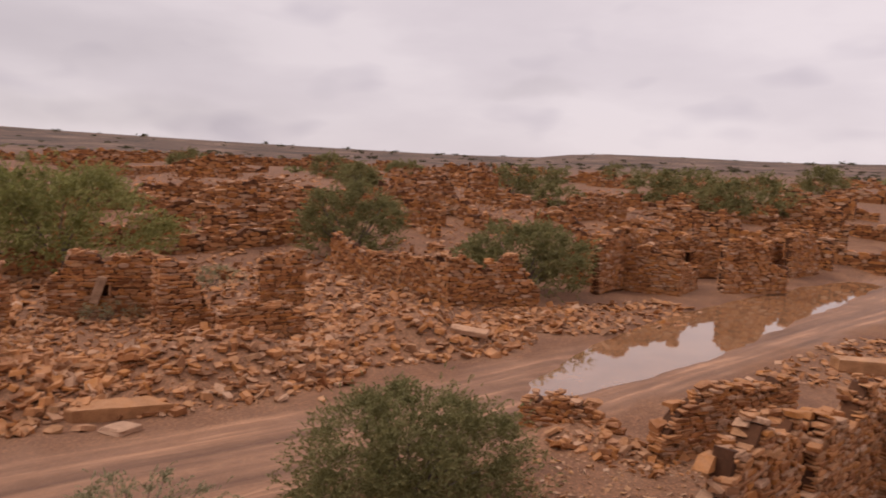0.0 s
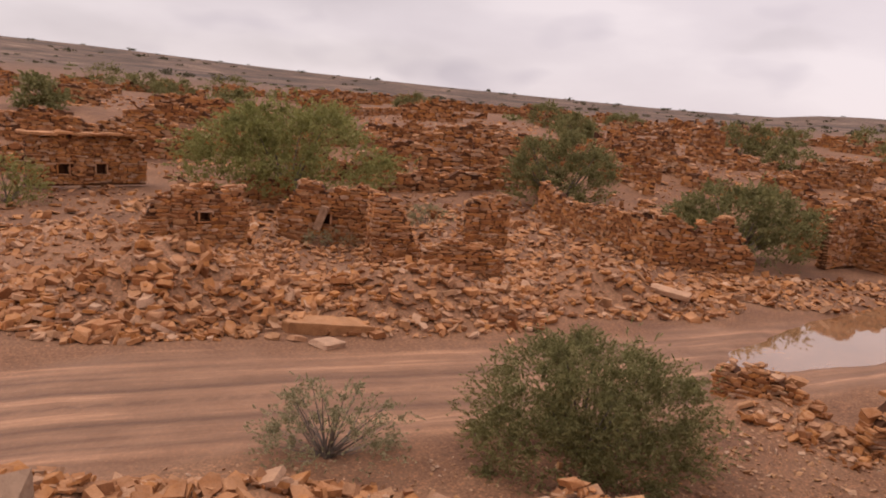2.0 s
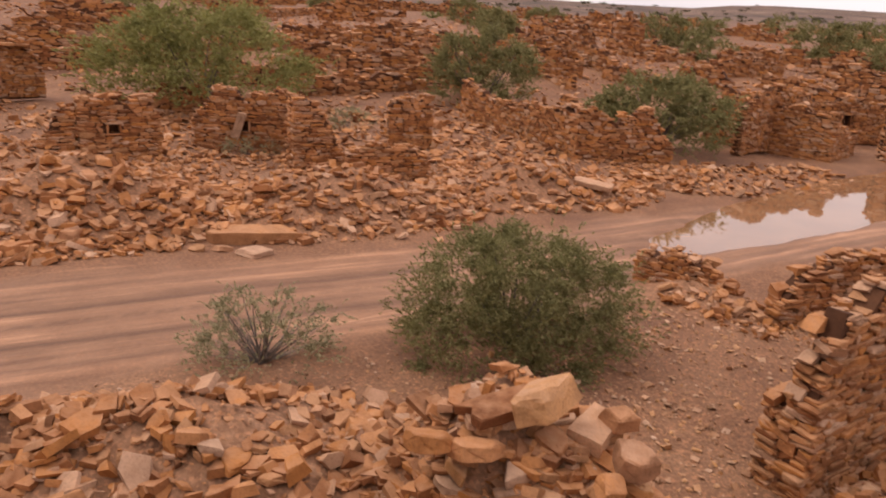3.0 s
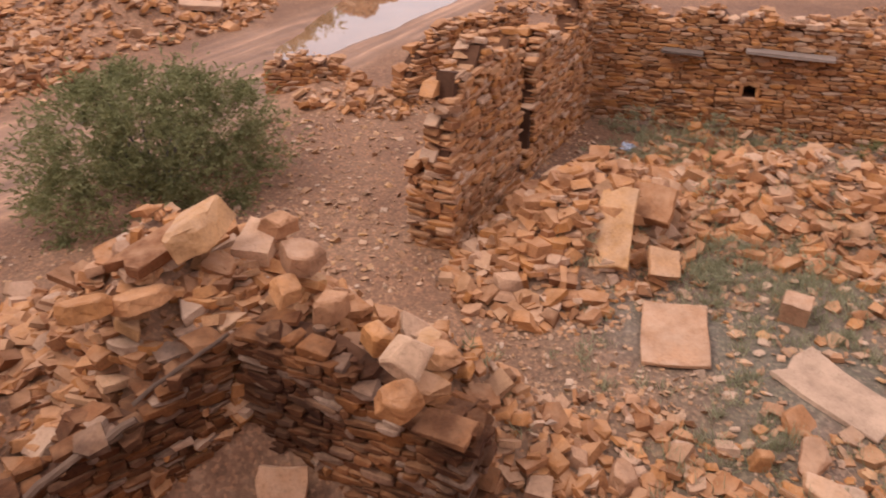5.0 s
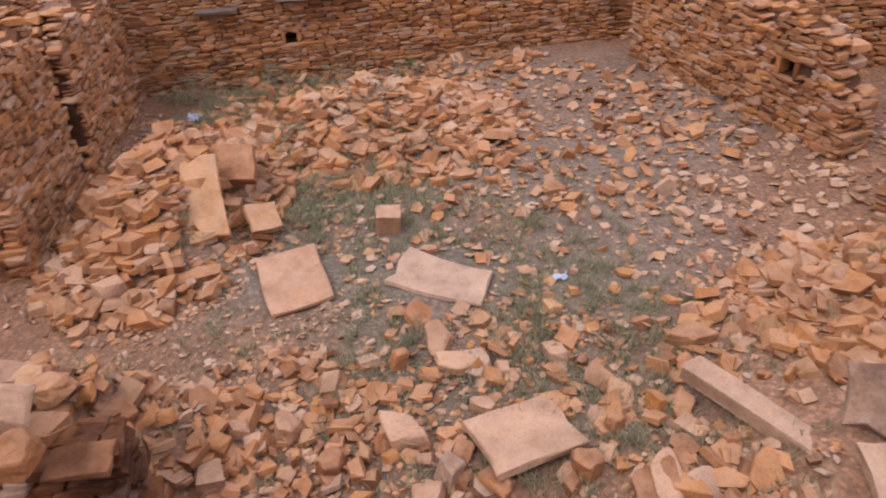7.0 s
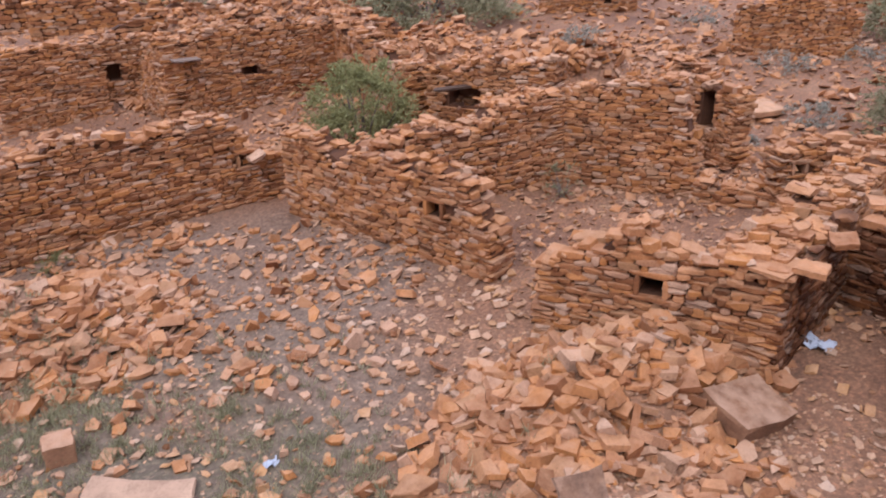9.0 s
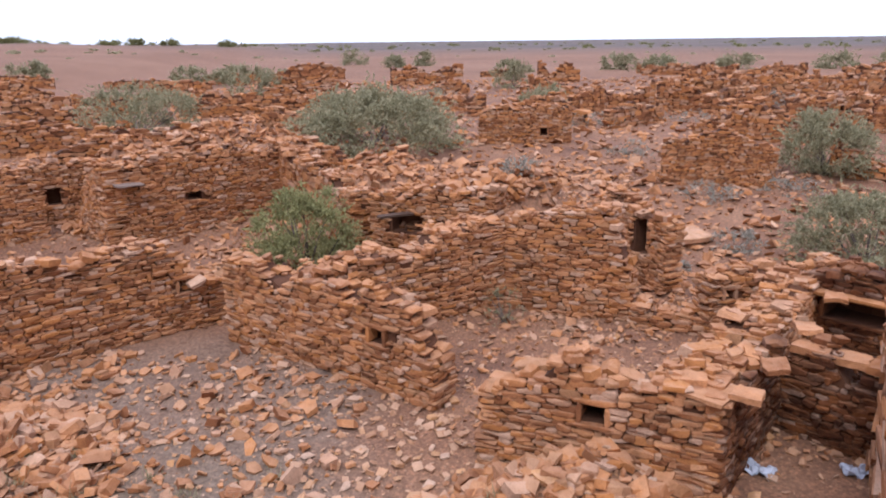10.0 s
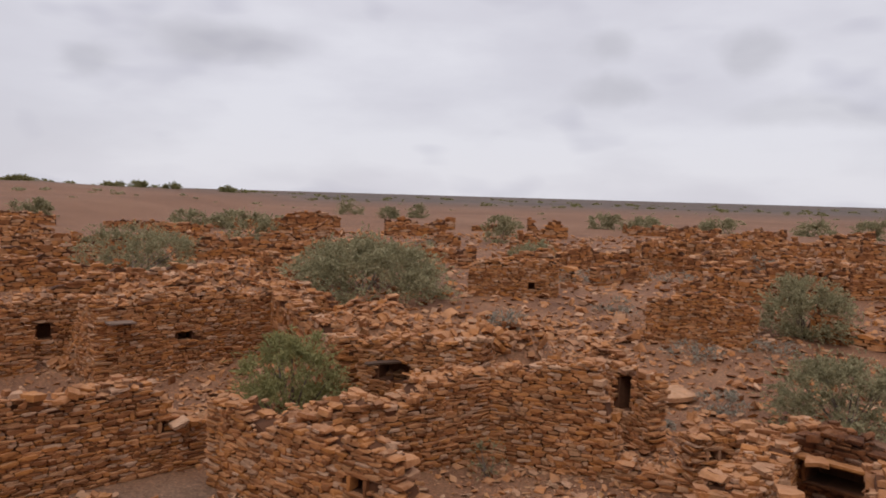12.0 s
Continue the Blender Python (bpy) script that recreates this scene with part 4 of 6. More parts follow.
ruined_wall((5.6, 30.6), (9.7, 31.0), [(0, 2.1), (0.75, 2.15), (0.88, 1.4), (1, 0.6)], 0.5, 1, base=0.1, course=0.105, length=0.30, ragged=2.0, loose=1.6, label="sandstone enclosure wall end")
ruined_wall((-23.5, 33.2), (-19.8, 37.7), [(0, 2.3), (0.85, 2.4), (0.95, 1.6), (1, 1.0)], 0.6, 1, base=0.8, niches=[(0.29, 0.36, 0.5, 0.5), (0.60, 0.36, 0.5, 0.5)], course=0.105, length=0.30, ragged=2.0, label="low stone hut front with two small windows", loose=6.0)
for i in range(7):
    slab(-23.55 + 0.5 * i, 33.45 + 0.6 * i, 3.16 + 0.03 * math.sin(4 * i), 0.85, 0.95, 0.13, 43.5 + 5 * math.sin(3 * i), 2 * math.sin(2 * i), 3 * math.cos(i), "projecting flat roof slab of the stone hut", rough=0.05, mat=STONE, name="roof_slab", seed=i)
ruined_wall((-13.1, 24.7), (-12.3, 25.2), [(0, 1.2), (0.5, 1.9), (1, 2.0)], 0.5, 1, base=0.2, course=0.105, length=0.30, ragged=2.0, loose=1.6, label="leaning stub beside a ruined house front")
ruined_wall((-2.1, 30.2), (-0.3, 30.8), [(0, 1.9), (0.6, 2.2), (1, 1.8)], 0.5, 1, base=0.3, course=0.105, length=0.30, ragged=2.0, loose=1.6, label="short pier of stacked sandstone")
ruined_wall((-2.9, 24.6), (-0.3, 25.9), [(0, 1.0), (0.5, 1.25), (1, 0.8)], 0.5, 1, base=0.2, course=0.105, length=0.30, ragged=2.0, loose=1.6, label="low remnant of a sandstone wall in rubble")
ruined_wall((-5.1, 26.2), (-3.5, 26.9), [(0, 2.5), (0.3, 2.6), (0.6, 2.1), (0.8, 1.5), (1, 0.7)], 1.1, 1, ragged=2.2, loose=2.5, base=0.1, course=0.105, length=0.30, label="crumbling corner of a ruined house")
ruined_wall((-11.1, 54.4), (-9.9, 55.4), [(0, 2.1), (1, 2.3)], 0.6, 1, base=1.1, course=0.12, length=0.3, label="standing pier of a ruined house")
ruined_wall((-8.6, 58.7), (-6.6, 61.0), [(0, 2.2), (0.7, 2.6), (1, 1.8)], 0.6, 1, base=1.2, course=0.12, length=0.3, niches=[(0.5, 1.2, 0.4, 0.4)], label="standing house corner with a window")
ruined_wall((-4.6, 64.1), (-0.6, 69.0), [(0, 2.2), (0.5, 2.7), (1, 2.0)], 0.6, 1, base=1.5, course=0.12, length=0.3, label="tall ruined house wall")
ruined_wall((-22.2, 84.6), (-17.0, 104.0), [(0, 2.4), (0.5, 2.1), (1, 2.4)], 0.6, 1, base=2.8, course=0.2, length=0.5, fine=False, label="long far enclosure wall")
ruined_wall((16.4, 78.4), (20.0, 80.6), [(0, 2.9), (0.5, 3.2), (1, 2.6)], 0.6, 1, base=2.8, course=0.2, length=0.5, fine=False, label="tall plain house wall on the rise")
ruined_wall((22.3, 63.4), (27.7, 65.1), [(0, 1.8), (1, 2.0)], 0.6, 1, base=2.0, course=0.15, length=0.4, label="house wall on the slope")
ruined_wall((17.1, 40.1), (20.8, 40.2), [(0, 1.6), (0.6, 1.9), (1, 1.7)], 0.6, 1, base=0.0, course=0.11, length=0.3, label="ruined wall behind the track")
ruined_wall((21.2, 35.8), (25.2, 36.3), [(0, 2.4), (0.15, 2.9), (0.55, 2.7), (0.75, 1.6), (1, 0.5)], 0.6, 1, base=0.0, course=0.11, length=0.3, label="tall ruin standing beside the puddle")
ruined_wall((28.6, 40.9), (31.6, 42.4), [(0, 2.6), (0.5, 2.9), (0.8, 2.4), (1, 1.2)], 0.6, 1, base=0.0, course=0.11, length=0.3, label="square ruin pier beside the track")
ruined_wall((5.4, 53.0), (9.5, 53.6), [(0, 1.7), (0.5, 2.1), (1, 1.9)], 0.6, 1, base=1.0, course=0.13, length=0.35, label="ruined wall on the slope")
ruined_wall((19.6, 57.0), (25.4, 58.3), [(0, 1.8), (0.5, 2.1), (1, 1.8)], 0.6, 1, base=1.5, course=0.13, length=0.35, label="ruined wall behind the green bush")
ruined_wall((13.4, 39.0), (18.1, 34.6), [(0, 1.5), (0.3, 1.9), (0.8, 2.3), (1, 2.1)], 0.5, 1, base=0.0, course=0.105, length=0.30, ragged=2.0, loose=1.6, label="tall sandstone wall at the corner of the puddle")
ruined_wall((18.1, 34.6), (20.4, 37.0), [(0, 2.0), (0.25, 1.5), (0.6, 1.2), (1, 1.4)], 0.5, 1, base=0.0, course=0.105, length=0.30, ragged=2.0, loose=1.6, label="sandstone wall standing above the puddle")
ruined_wall((19.0, 40.2), (24.0, 40.8), [(0, 1.8), (0.5, 2.3), (1, 1.9)], 0.5, 1, base=0.2, niches=[(0.5, 0.8, 0.5, 0.6)], course=0.105, length=0.30, ragged=2.0, loose=1.6, label="long sandstone wall by the track")
ruined_wall((14.0, 35.0), (19.0, 39.0), [(0, 2.3), (0.5, 2.9), (1, 2.4)], 0.5, 1, base=0.2, course=0.105, length=0.30, ragged=2.0, loose=1.6, label="ruined house wall behind the track")
ruined_wall((25.6, 40.6), (36.0, 47.0), [(0, 1.8), (0.3, 2.0), (0.5, 1.2), (1, 1.8)], 0.5, 1, base=0.0, course=0.105, length=0.30, ragged=2.0, loose=1.6, label="broken sandstone wall by the track")

# ---- houses behind the court ----
ruined_wall((22.4, 8.3), (26.3, 3.3), [(0, 2.5), (0.5, 2.6), (1, 2.45)], 0.6, 1, singles=150, base=0.0, niches=[(0.42, 1.15, 0.45, 0.28)], label="house wall of squared sandstone under rubble", loose=1.6, framed=False)
ruined_wall((23.7, 9.4), (22.4, 8.3), [(0, 1.8), (0.3, 2.4), (1, 2.5)], 0.6, 1, singles=60, base=0.0, label="corner wall of a ruined stone house")
ruined_wall((21.6, 12.8), (23.6, 10.6), [(0, 2.3), (0.7, 2.4), (1, 1.5)], 0.6, 1, singles=80, base=0.0, label="sandstone house wall beside a dark doorway")
ruined_wall((24.2, 12.6), (25.6, 9.8), [(0, 2.1), (1, 2.2)], 0.6, 1, base=0.0, niches=[(0.6, 0.9, 0.4, 0.5)], label="inner house wall with a dark opening", framed=False)
ruined_wall((26.3, 3.3), (20.8, 0.6), [(0, 2.4), (0.5, 2.3), (1, 1.9)], 0.7, -1, singles=100, base=0.0, label="rubble-topped wall of a stone house", loose=1.8)
ruined_wall((36.6, -3.8), (36.4, -8.2), [(0, 1.9), (0.3, 2.3), (1, 2.3)], 0.6, 1, base=0.5, niches=[(0.7, 0.9, 0.35, 0.35)], label="square ruined tower of sandstone")
ruined_wall((28.6, -9.9), (27.4, -13.8), [(0, 1.4), (0.5, 2.1), (1, 1.3)], 0.6, 1, base=0.5, label="mound of tower ruins in sandstone")
ruined_wall((50.1, -17.0), (51.4, -23.4), [(0, 1.9), (0.6, 2.1), (1, 1.9)], 0.5, 1, base=1.1, course=0.15, length=0.4, label="broad ruined house wall on the rise")
ruined_wall((42.0, -21.6), (42.8, -26.4), [(0, 1.4), (1, 1.6)], 0.5, 1, base=1.0, course=0.13, length=0.36, niches=[(0.7, 0.7, 0.3, 0.3)], label="house wall with a tiny window among ruins")
ruined_wall((37.3, -23.6), (37.6, -28.5), [(0, 2.0), (1, 2.1)], 0.5, 1, base=0.8, course=0.13, length=0.36, label="tall house wall at the edge of the ruins")
ruined_wall((63.5, -29.0), (67.2, -43.0), [(0, 1.3), (0.5, 1.2), (1, 1.4)], 0.5, 1, base=1.1, course=0.2, length=0.5, fine=False, label="long low far enclosure wall")
ruined_wall((51.7, 26.3), (53.1, 21.8), [(0, 0.9), (1, 1.0)], 0.5, -1, base=1.4, course=0.15, length=0.4, label="low dark wall among far ruins")


# ---- the far village ----
def village(count, az0, az1, r0, r1, seed, keep):
    g = np.random.default_rng(seed)
    made = 0
    while made < count:
        az = math.radians(g.uniform(az0, az1))
        r = math.sqrt(g.uniform(r0 * r0, r1 * r1))
        x, y = -math.sin(az) * r, math.cos(az) * r
        if (-28 < x < -15 and y < 42) or not keep(x, y) or road_distance(np.array([x]), np.array([y]))[0][0] < 4.5:
            continue
        made += 1
        turn = 0.45 + 0.25 * math.sin(x * 0.05) + g.choice([0, math.pi / 2]) + g.normal(0, 0.08)
        if abs(math.cos(turn) * x + math.sin(turn) * y) > 0.9 * r:
            turn += math.pi / 2
        w = g.uniform(3.5, 9.0)
        holes = [(g.uniform(0.2, 0.8), g.uniform(0.5, 0.8), g.uniform(0.35, 0.8), g.uniform(0.4, 0.6))] if g.random() < 0.35 and r < 80 else []
        d = np.array([math.cos(turn), math.sin(turn)]) * w / 2
        hs = g.uniform(0.5, 2.0, 4) * g.uniform(0.6, 1.25)
        if hs.min() < 1.25:
            holes = []
        a, b = (x - d[0], y - d[1]), (x + d[0], y + d[1])
        if (b[0] - a[0]) * (-a[1]) - (b[1] - a[1]) * (-a[0]) > 0:
            a, b = b, a
        size = 1.0 if r < 42 else (1.5 if r < 75 else 2.3)
        ruined_wall(a, b, [(0, hs[0]), (0.33, hs[1]), (0.66, hs[2]), (1, hs[3])], 0.5, 1, course=0.13 * size, length=0.36 * size, loose=0.65 / size, ragged=0.6, fine=r < 26, back=r < 30,
                    niches=holes, framed=False, label="distant broken wall of reddish sandstone")


village(62, -40, 42, 36, 62, 13, lambda x, y: y > 33 and not (-13 < x < 12 and y < 43) and not (9 < x < 26 and y < 47))
village(98, -46, 44, 50, 140, 11, lambda x, y: y > 31 and not (-13 < x < 12 and y < 41) and not (9 < x < 26 and y < 47))
village(34, -47, -26, 44, 80, 16, lambda x, y: y > 40)
village(70, -48, 46, 105, 185, 15, lambda x, y: y > 60)
village(40, -128, -54, 26, 58, 14, lambda x, y: x > 24 and not (18 < x < 30 and -7 < y < 14) and not (25 < x < 39 and -15 < y < -3))
village(70, -134, -50, 40, 115, 12, lambda x, y: x > 19 and not (18 < x < 29 and -7 < y < 14) and not (25 < x < 39 and -15 < y < -3))


# ---- fallen stone ----
BIG_SLABS = ((6.27, 4.93, 0.62), (7.01, 3.31, 0.6), (5.12, 1.45, 0.5), (6.32, -0.05, 0.3), (6.15, -0.65, 0.3), (5.5, -1.48, 0.42), (6.32, -1.25, 0.35))


def off_slabs(x, y):
    """True where no broad slab lies."""
    free = np.ones(np.shape(x), bool)
    for sx, sy, reach in BIG_SLABS:
        free &= np.hypot(np.asarray(x) - sx, np.asarray(y) - sy) > reach
    return free



def rubble(name, spots, label, mat=STONE, seed=1, fine=True):
    """spots: (x, y, reach along, reach across, turn, count, smallest, largest, share of flat pieces)."""
    g = np.random.default_rng(seed)
    p = Pieces()
    for x, y, rx, ry, turn, count, lo, hi, flat in spots:
        count = int(count * (1.0 if fine else 0.85))
        rad, ang = np.sqrt(g.uniform(0, 1, count)) ** 0.9, g.uniform(0, 2 * np.pi, count)
        u, v = rx * rad * np.cos(ang), ry * rad * np.sin(ang)
        c, s = math.cos(radians(turn)), math.sin(radians(turn))
        px, py = x + u * c - v * s, y + u * s + v * c
        ok = road_distance(px, py)[0] > ROAD_HALF + 0.35 + 0.65 * fbm(px, py, 1.7, 4.0) + 0.5 * g.random(count)
        inside = (py < 5.58 + 0.12 * (px - 1.3)) & ((px - 1.35) * 0.795 + (py - 5.6) * 0.606 < 0.1)
        ok &= ~((inside & (py > 2.9)) | ((px < 2.3) & (py <= 2.9)) | ((px < 2.9) & (py > 2.2) & (py <= 3.6)))
        ok &= off_slabs(px, py)
        px, py = px[ok], py[ok]
        n = len(px)
        size = lo + (hi - lo) * g.uniform(0, 1, n) ** (2.4 if hi < 0.25 else 2.1) * (1 + 0.35 * (g.random(n) < 0.08))
        isflat = g.random(n) < flat + 0.2
        k = np.where(isflat, N_COURSE + N_CHUNK + g.integers(0, N_FLAT, n), N_COURSE + g.integers(0, N_CHUNK, n))
        if not fine:
            k = np.where((g.random(n) < 0.3) & (size > 0.12), FIRST_PLAIN + g.integers(0, N_PLAIN, n), FIRST_PEBBLE + g.integers(0, N_PEBBLE, n))
        sz = np.stack([size, size * g.uniform(0.55, 0.95, n), size * np.where(isflat, g.uniform(0.13, 0.30, n), g.uniform(0.24, 0.46, n))], -1)
        tilt = np.where(g.random(n) < 0.22, 0.75, 0.27)
        pz = land(px, py) + sz[:, 2] * g.uniform(0.1, 0.5, n) + size * 0.08
        p.add(k, np.stack([px, py, pz], -1), turns(g.uniform(0, 6.3, n), g.normal(0, 1, n) * tilt, g.normal(0, 1, n) * tilt), sz)
    k, t, r, s = p.arrays()
    return tagged(part(name, joined(name, k, t, r, s), mat), label, "rubble", kind="stuff")


rubble("rubble", [(10.3, 6.6, 2.7, 2.1, -50, 1300, 0.10, 0.45, 0.5)], "heap of fallen sandstone blocks below the long wall", seed=2)
rubble("rubble", [(6.9, 7.55, 2.6, 1.6, 25, 1050, 0.11, 0.5, 0.5), (5.9, 7.4, 0.9, 0.8, 30, 160, 0.14, 0.5, 0.5), (8.6, 8.2, 2.5, 1.5, 20, 350, 0.06, 0.3, 0.5)], "tumbled sandstone blocks against the pier wall", seed=3)
rubble("rubble", [(1.35, 6.9, 2.1, 2.0, 0, 1000, 0.09, 0.42, 0.55), (-1.9, 7.2, 4.2, 3.2, 5, 2400, 0.09, 0.42, 0.5), (-6.2, 6.8, 4.0, 3.2, 10, 1500, 0.09, 0.45, 0.5), (3.1, 4.9, 1.6, 1.0, -50, 450, 0.08, 0.4, 0.5), (2.25, 5.9, 1.2, 1.1, 0, 420, 0.08, 0.45, 0.55)], "slope of fallen blocks outside the small room", seed=4)
rubble("rubble", [(4.6, 1.5, 2.4, 2.2, 0, 300, 0.08, 0.34, 0.55), (6.6, -1.6, 2.8, 2.2, 10, 800, 0.07, 0.40, 0.55), (4.2, 3.6, 1.2, 1.2, 0, 380, 0.06, 0.3, 0.5), (5.2, -2.8, 2.0, 1.5, 0, 420, 0.07, 0.4, 0.5)], "blocks scattered along the foot of the broken room", seed=5)
rubble("rubble", [(8.9, -2.1, 2.6, 1.7, -60, 1900, 0.04, 0.17, 0.5), (10.3, 6.6, 2.9, 2.3, -50, 2200, 0.04, 0.17, 0.5), (6.9, 7.5, 2.8, 1.8, 25, 1700, 0.04, 0.17, 0.5), (1.4, 6.85, 2.0, 2.0, 0, 1500, 0.04, 0.16, 0.5), (-1.9, 7.2, 4.2, 3.2, 5, 2400, 0.04, 0.17, 0.5), (3.1, 4.9, 1.7, 1.2, -50, 900, 0.03, 0.15, 0.5), (4.9, 1.4, 2.2, 2.2, 0, 1500, 0.03, 0.15, 0.5)], "small broken stone filling between the blocks", seed=20, fine=False)
rubble("rubble", [(5.9, 15.6, 1.5, 1.0, -30, 260, 0.08, 0.4, 0.6), (7.0, 14.2, 1.2, 0.8, 0, 120, 0.08, 0.35, 0.6)], "stones fallen round the wall stub by the puddle", seed=18)
rubble("rubble", [(8.9, -2.1, 2.5, 1.5, -60, 850, 0.10, 0.48, 0.5)], "heap of sandstone blocks before the niche wall", seed=6)
rubble("gravel", [(7.5, 4.0, 4.8, 4.8, 0, 2400, 0.025, 0.12, 0.5), (5.6, 5.2, 1.6, 1.2, 0, 900, 0.03, 0.12, 0.5), (10.5, 2.6, 4.2, 4.8, 20, 3600, 0.03, 0.2, 0.55), (5.5, 11.5, 4.6, 3.8, 30, 5600, 0.025, 0.14, 0.5), (14.0, -2.0, 2.8, 3.5, 30, 900, 0.03, 0.2, 0.5), (8.5, -5.5, 3.5, 3.0, 0, 900, 0.03, 0.2, 0.5), (4.4, 1.6, 3.0, 3.2, 0, 2600, 0.025, 0.16, 0.5), (7.0, -3.2, 2.4, 2.2, 0, 2200, 0.025, 0.16, 0.5), (-2.6, 10.6, 6.5, 1.6, 20, 1800, 0.02, 0.12, 0.5)], "pale stone chips and pebbles littering the court", mat=CHIPS, seed=7, fine=False)
rubble("rubble", [(11.5, 4.2, 3.0, 3.8, 30, 600, 0.08, 0.38, 0.6), (9.0, 2.8, 3.0, 3.0, 0, 160, 0.08, 0.32, 0.55), (12.6, 7.8, 3.6, 1.1, -52, 420, 0.08, 0.35, 0.6)], "single fallen stones strewn over the court floor", seed=17)
rubble("rubble", [(-9.0, 18.6, 4.8, 3.2, 25, 2200, 0.12, 0.55, 0.55), (-3.0, 21.0, 4.8, 3.0, 20, 1800, 0.1, 0.5, 0.6), (3.2, 24.6, 5.0, 2.6, 20, 1200, 0.1, 0.5, 0.6), (-15, 17.0, 5, 3, 20, 1000, 0.12, 0.6, 0.45), (-14, 24, 6, 5, 0, 1500, 0.1, 0.45, 0.55), (-5, 25.5, 9, 2.6, 5, 1900, 0.08, 0.4, 0.6), (5, 28, 5, 2.5, 10, 900, 0.08, 0.4, 0.6)], "banks of fallen building stone along the road", seed=8)
rubble("rubble", [(12, 29.5, 6.0, 2.6, 25, 1300, 0.1, 0.45, 0.6), (-6, 33, 12, 6, 0, 3600, 0.12, 0.55, 0.5), (18, 22, 5.0, 2.5, 30, 900, 0.08, 0.4, 0.6), (-26, 30, 10, 8, 0, 1500, 0.12, 0.5, 0.5)], "scattered building stone among the ruins", seed=9, fine=False)
rubble("rubble", [(0, 52, 34, 14, 0, 6000, 0.15, 0.5, 0.6), (0, 80, 60, 22, 0, 3600, 0.25, 0.7, 0.6)], "far stone litter between broken walls", seed=10, fine=False)
rubble("rubble", [(26.6, 7.4, 3.9, 2.8, -52, 1500, 0.1, 0.5, 0.6), (22.2, -2.3, 4.2, 2.4, -62, 1500, 0.1, 0.5, 0.6), (26.2, 1.0, 4.0, 3.2, 0, 1300, 0.1, 0.5, 0.6), (31.5, 5.5, 4.0, 3.2, 0, 1100, 0.1, 0.5, 0.6)], "collapsed roof stone filling the houses", seed=19)
rubble("rubble", [(24, -8, 8, 10, 0, 4200, 0.10, 0.42, 0.65), (42, -6, 14, 34, 0, 7000, 0.15, 0.55, 0.6), (70, -10, 24, 60, 0, 5000, 0.25, 0.8, 0.6), (19.0, 4.5, 3, 4, 0, 1500, 0.06, 0.30, 0.6), (22.0, 8.0, 4, 6, 0, 2200, 0.05, 0.3, 0.6), (17.5, -4.0, 3.0, 3.5, 0, 1200, 0.05, 0.3, 0.6), (12.5, -4.0, 3.0, 3.5, 0, 1200, 0.04, 0.22, 0.6), (14.5, 9.5, 3.5, 3.0, 0, 500, 0.06, 0.3, 0.6), (28, 0, 5, 9, 0, 2200, 0.12, 0.45, 0.6)], "stone litter among the houses beyond the court", seed=11, fine=False)


